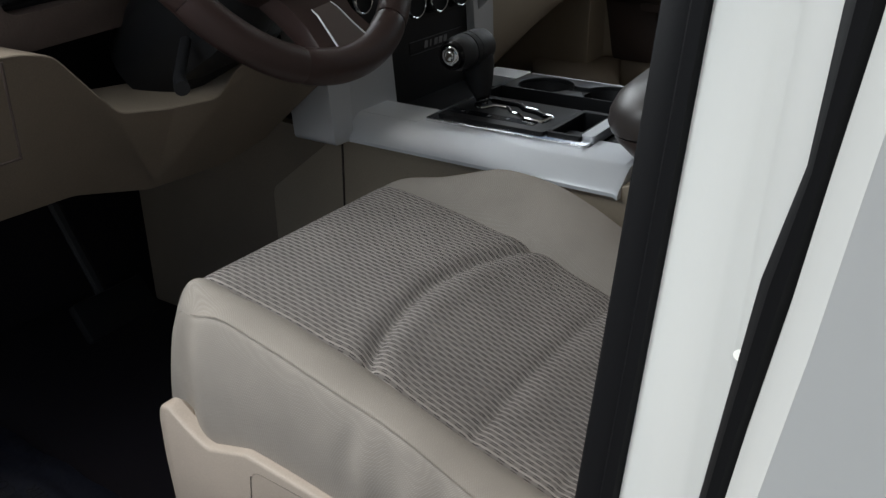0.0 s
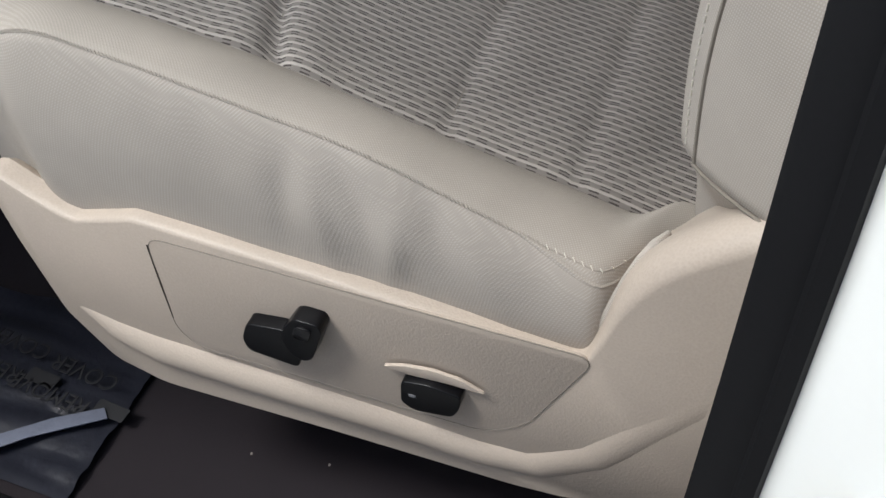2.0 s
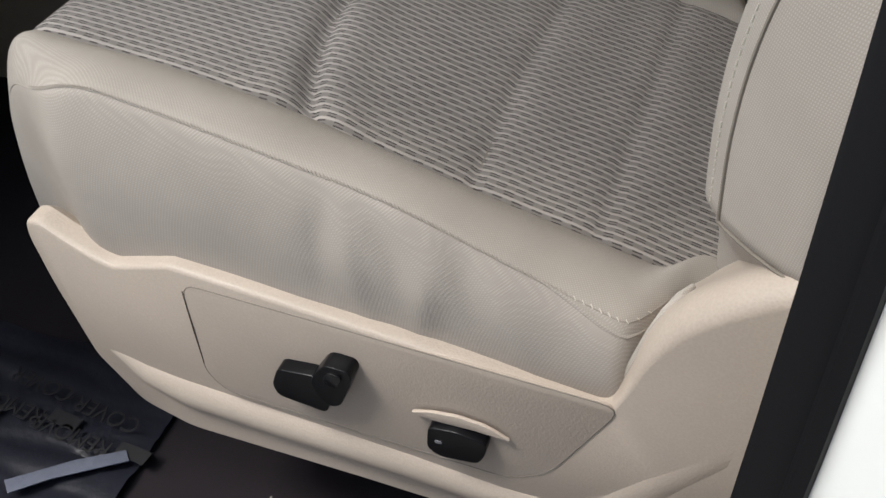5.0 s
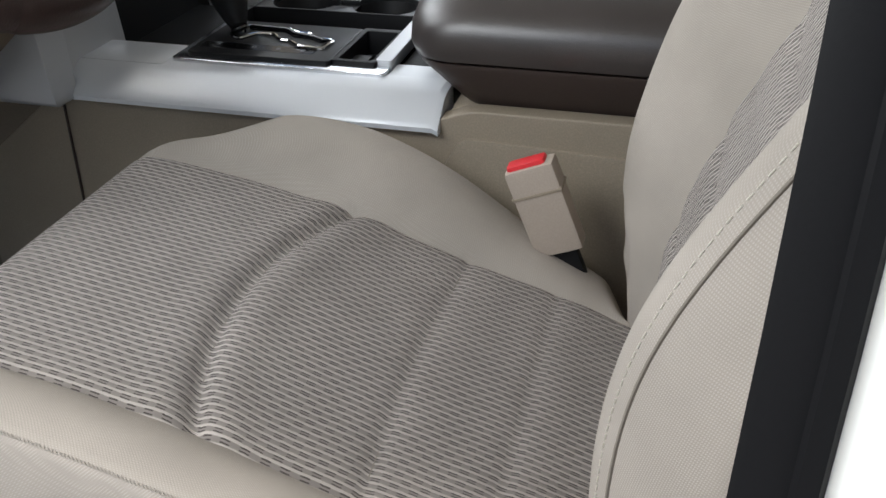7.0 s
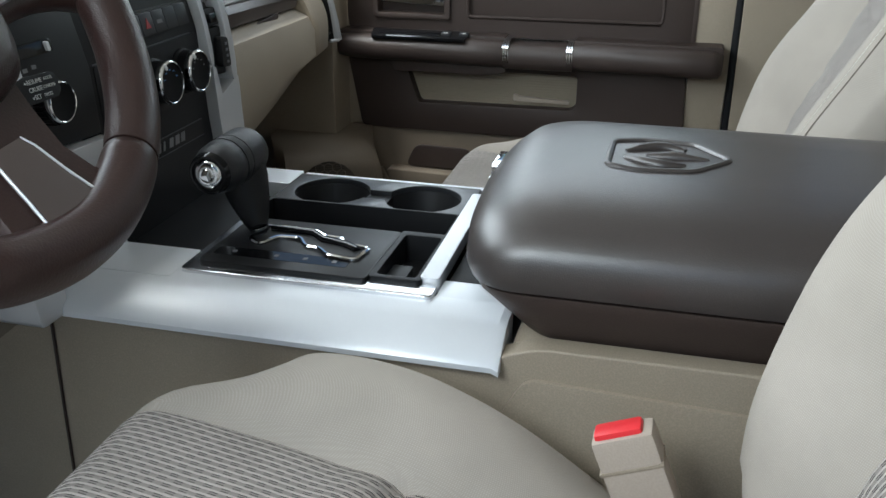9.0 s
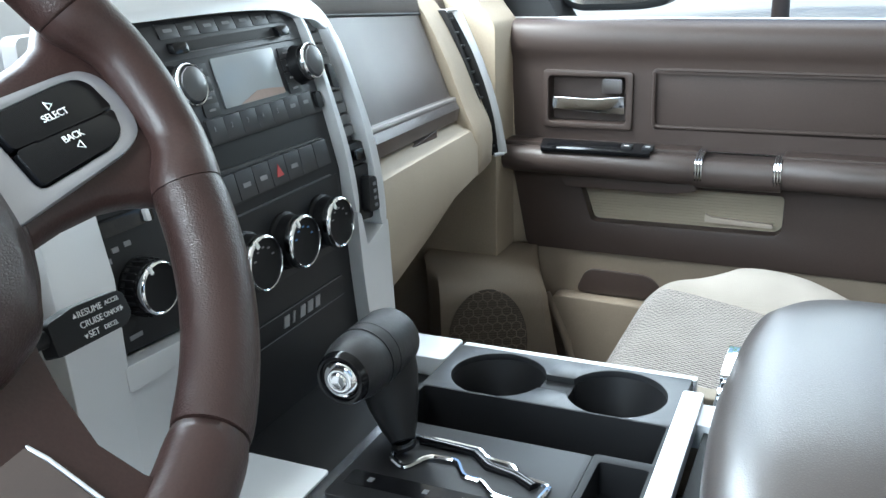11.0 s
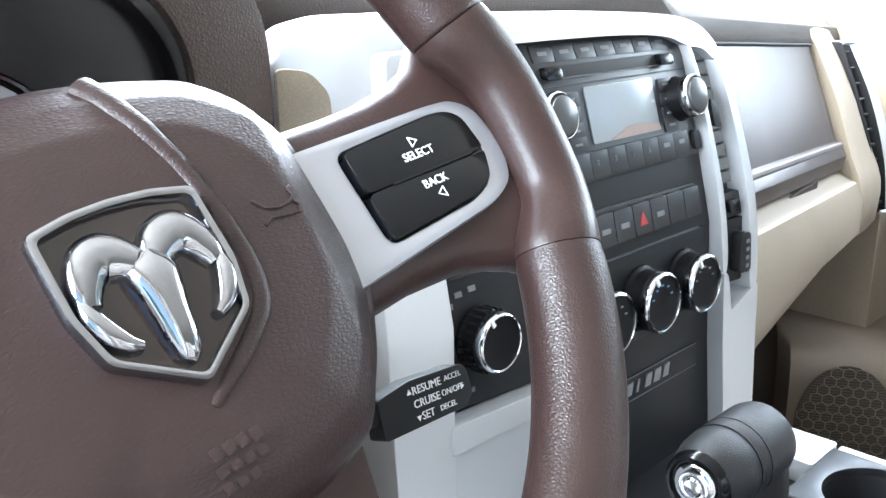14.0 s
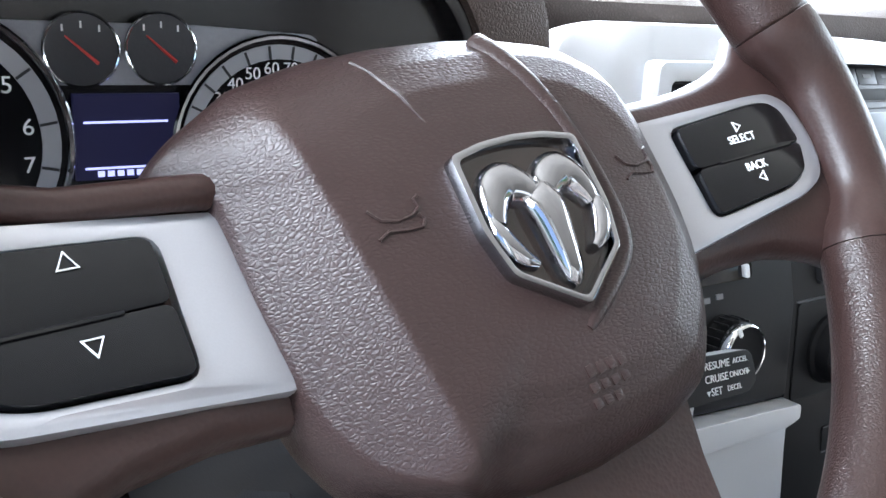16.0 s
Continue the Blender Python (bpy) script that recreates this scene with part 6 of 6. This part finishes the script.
st("hinge_panel_right", prism(rounded(rect(.30, .0, .80, .72), .01), "x", .862, .90, .004), M_tan, "tan hinge pillar trim", "pillar")
st("pillar_front_left", prism([(.60, .40), (.80, .40), (.86, .80), (.36, 1.22), (.30, 1.22), (.60, .82)], "x", -.88, -.80, .006), M_tan, "tan windscreen pillar", "pillar")
st("windscreen_frame", prism(rect(-.84, .26, .84, .36), "z", 1.17, 1.225, .004), M_head, "header above the windscreen", "trim")
st("pillar_middle_right", prism(rounded([(-.47, -.05), (-.47, 1.22), (-.62, 1.22), (-.62, -.05)], .01), "x", .862, .93, .008, 3), M_tan, "tan middle pillar trim", "pillar")
st("seal_right", tube([(.872, -.466, -.02), (.872, -.466, .40), (.872, -.468, .69), (.872, -.46, 1.18)], .009, 10), M_rubber, "black door seal on the far pillar", "seal")
st("wall_rear_right", prism([(-1.80, -.1), (-.60, -.1), (-.60, .68), (-1.80, .68)], "x", .86, .95, .004), M_tan, "tan rear side trim", "wall")
st("rail_right", prism(rect(-1.8, 1.10, .36, 1.24), "x", .82, .92, .004), M_head, "roof rail trim", "trim")
st("rail_left", prism(rect(-1.8, 1.10, .36, 1.24), "x", -.92, -.82, .004), M_head, "roof rail trim", "trim")
# near pillar: seal, painted jamb, second seal, rear door
SEAL_K = ((-.05, .018), (.24, .0130), (.38, .0097), (.50, .0067), (.62, .0028), (.74, -.002), (1.2, -.03))


def seal_at(z):
    """Inner edge of the door seal, which leans with the cab side."""
    u = max(z, .22) - .45
    return -.8356 + .1292 * u + .1131 * u * u, -.4911 - .0522 * u + .0567 * u * u + .008 * smooth01((.22 - z) / .27)


def seal_ring(z, pts):
    x0, y0 = seal_at(z)
    return [Vector((x0 + x, y0 + y, z)) for x, y in pts]


SEAL_Z = (-.05, .10, .22, .30, .38, .44, .50, .56, .62, .68, .74, .95, 1.2)
st("seal_left", loft([seal_ring(z, ((0, 0), (.010, -.004), (.010, -.030), (-.003, -.025), (-.0058, -.0190), (-.0050, -.010), (-.0025, -.002))) for z in SEAL_Z]), M_rubber, "black rubber seal of the door opening", "seal")
st("seal_ridge", loft([seal_ring(z, ((-.0035, -.0125), (-.0072, -.0150), (-.0075, -.0205), (-.002, -.0240))) for z in SEAL_Z]), M_rubber, "raised lip of the rubber seal", "seal")
jamb = []
for z in SEAL_Z:
    k = table_at(SEAL_K, z)
    x0, y0 = seal_at(z)
    near = Vector((x0 - .004, y0 - .0225))
    far = Vector((-.925, -.588 + k))
    row = [(x0 + .012, y0 - .024), tuple(near)]
    for a, d in ((.14, -.007), (.38, -.010), (.46, -.010), (.72, -.006), (1.0, 0)):
        row.append((lerp(near.x, far.x, a), lerp(near.y, far.y, a) + d))
    row += [(-.935, -.60 + k), (-.935, -.70 + k), (x0 + .012, -.70 + k)]
    jamb.append([Vector((x, y, z)) for x, y in row])
st("pillar_middle_left", loft(jamb), M_white, "white painted door jamb", "pillar")
SEAL_L = [(-.10, -.500), (.48, -.568), (.631, -.585), (.711, -.594), (.729, -.599), (.764, -.601), (1.2, -.635)]
SEAL_R = [(-.10, -.508), (.48, -.575), (.631, -.5915), (.711, -.603), (.73, -.605), (.76, -.609), (1.2, -.645)]
s2, rd = [], []
for z in (-.30, -.10, .20, .48, .60, .66, .70, .73, .765, .785):
    yl, yr = table_at(SEAL_L, z), table_at(SEAL_R, z)
    s2.append([Vector(p + (z,)) for p in ((-.928, yl - .004), (-.940, yl - .0005), (-.950, yl), (-.9545, lerp(yl, yr, .35)), (-.9555, lerp(yl, yr, .75)), (-.952, yr - .004), (-.928, yr - .006))])
    rd.append([Vector(p + (z,)) for p in ((-.9535, yr), (-.968, yr - .002), (-.980, yr - .010), (-.988, yr - .10), (-.985, -1.75), (-.93, -1.75), (-.93, yr - .012))])
st("seal_rear_door", loft(s2), M_rubber, "black rubber seal of the rear door", "seal")
st("rear_door_left", loft(rd), M_white, "white painted closed rear door", "door")
st("rear_door_frame", prism([(-.62, .78), (-.70, .78), (-.76, 1.16), (-1.75, 1.16), (-1.75, 1.24), (-.64, 1.24)], "x", -.96, -.92, .004), M_white, "white window frame of the rear door", "door")
strike = thing("door_striker", "bright steel door striker loop on the white jamb", "striker", m=Matrix.Translation((-.868, -.53, .41)))
part("loop", tube([(0, -.004, -.045), (0, .0000, -.020), (0, .0035, -.002), (0, .0062, .009), (0, .0066, .0155), (0, .0050, .0195), (0, .0020, .0208), (0, -.0012, .0190), (-.001, -.0050, .0145), (-.002, -.0100, .0100), (-.003, -.018, .0065)], .0039, 14), M_silver, strike, "bent steel loop")
plug = thing("jamb_plug", "small white plastic plug on the jamb", "plug", m=Matrix.Translation((-.931, -.588, .665)))
part("cap", revolve([(.004, -.002), (.004, .002), (.0, .003)], 14), M_white, plug)

# the driver's own door, swung wide open ahead of the camera
od = thing("driver_door", "open white driver's door with tan inner trim", "door", m=pose(-.95, .42, 0, 0, 0, 158))
part("shell", prism(rounded(rect(.02, -.30, 1.02, .62), .05, 5), "y", .03, -.04, .012, 3), M_white, od, "white painted outer shell")
part("trim_panel", prism(rounded(rect(.05, -.22, .98, .61), .04, 5), "y", .036, .070, .012, 3), M_tan, od, "tan inner trim")
part("armrest", prism(rounded(rect(.20, .28, .80, .37), .03, 5), "y", .070, .125, .012, 3), M_brown, od, "dark brown armrest")

# floor film and scraps
film = bmesh.new()
gx, gy = 34, 40
vs = [[film.verts.new((lerp(-.79, -.60, i / gx) + .012 * noise.noise((j * .21, i * .1, 3)) * (i == gx), lerp(.0, .75, j / gy), .006 + .010 * abs(noise.noise((i * .22, j * .17, 1.3))))) for i in range(gx + 1)] for j in range(gy + 1)]
for j in range(gy):
    for i in range(gx):
        film.faces.new((vs[j][i], vs[j][i + 1], vs[j + 1][i + 1], vs[j + 1][i]))
bmesh.ops.solidify(film, geom=film.faces[:], thickness=.001)
fm = thing("floor_cover_film", "crinkled dark printed protective film on the carpet", "floor cover")
part("sheet", film, M_mat, fm)
M_print = material("film_print", (.005, .005, .007), .6)
turned = Matrix.Rotation(radians(84), 4, 'Z')
for r in range(9):
    x, y = -.705 + .012 * (r % 2), .075 + r * .085
    for dx, tx in ((0, "REMOVE"), (.030, "COVER")):
        words(tx, .024, M_print, Matrix.Translation((x + dx, y - dx * .6, .0172)) @ turned, fm)
    part("print_bar", box((x, y - .068, .0172), (.014, .034, .0004), 0, Matrix.Rotation(-.1, 4, 'Z')), M_print, fm)
part("folded_edge", prism([(-.776, .090), (-.752, .062), (-.714, .004), (-.705, .013), (-.728, .052), (-.748, .078), (-.766, .102)], "z", .0185, .0197, .0003), grained("clear_film", (.13, .14, .18), .2, scale=120, bump=.5, dist=.002), fm, "folded translucent edge")
for i, (x, y) in enumerate(((-.70, -.13), (-.735, -.215), (-.69, -.20), (-.78, .09), (-.63, .0))):
    cr = thing("crumb", "pale speck of debris on the carpet", "debris", "specks on the carpet")
    part("speck", box((x, y, .004), (.0022, .0016, .0014), .0004), M_stitch, cr)

# ---- outside ----
M_pave = grained("pale_concrete", (.27, .265, .25), .9, scale=40, amount=.15, bump=.2, blotch=.4, blotch_amount=.2)
st("ground", prism(rect(-150, -150, 150, 150), "z", -.75, -.70, 0), M_pave, "pale concrete ground around the truck", "ground")
body = thing("truck_body", "white painted truck body around the cab", "truck body")
part("bonnet", prism(rounded([(.82, .20), (.82, .70), (1.2, .74), (2.0, .66), (2.1, .20)], .05), "x", -.85, .85, .03, 3), M_white, body)
part("cowl", prism(rounded(rect(.76, .55, .90, .78), .01), "x", -.86, .86, .004), M_black, body)
part("roof", prism(rounded(rect(-1.85, 1.25, .36, 1.29), .02), "x", -.90, .90, .006), M_white, body)
M_leaf = grained("foliage", (.07, .16, .03), .7, scale=30, amount=.4, bump=0)
random.seed(7)


def tree(x, y, h, w):
    t = thing("tree", "leafy green roadside tree beyond the truck", "tree", "trees beyond the truck", m=pose(x, y, -.7))
    part("trunk", tube([(0, 0, 0), (.05, .02, h * .3), (0, .05, h * .6)], [.16, .12, .06], 10), M_brown, t)
    verts, faces = [], []
    for k in range(1500):
        a, b, r = random.uniform(0, 6.283), random.uniform(-1, 1), random.uniform(.35, 1) ** .5
        s2 = math.sqrt(1 - b * b)
        c = Vector((w * r * s2 * math.cos(a), w * r * s2 * math.sin(a), h * .62 + h * .36 * r * b))
        c *= 1 + .12 * noise.noise(c * .9)
        u = Vector((random.gauss(0, 1), random.gauss(0, 1), random.gauss(0, 1))).normalized()
        v = u.orthogonal().normalized()
        sz = random.uniform(.12, .24)
        i = len(verts)
        verts += [c + u * sz, c + v * sz * .5, c - u * sz, c - v * sz * .5]
        faces.append((i, i + 1, i + 2, i + 3))
    me = bpy.data.meshes.new("crown")
    me.from_pydata(verts, [], faces)
    me.materials.append(M_leaf)
    ob = new("crown", me)
    ob.parent = t
    return t


for x, y, h, w in ((14, 6, 6, 3), (17, 1, 7, 3.4), (15, 13, 6.5, 3.2), (19, 20, 8, 4), (6, 26, 7, 3.5), (12, 24, 6, 3), (-2, 30, 8, 4), (16, -7, 6, 3), (-14, -6, 6, 3), (-16, 8, 7, 3.5)):
    tree(x, y, h, w)
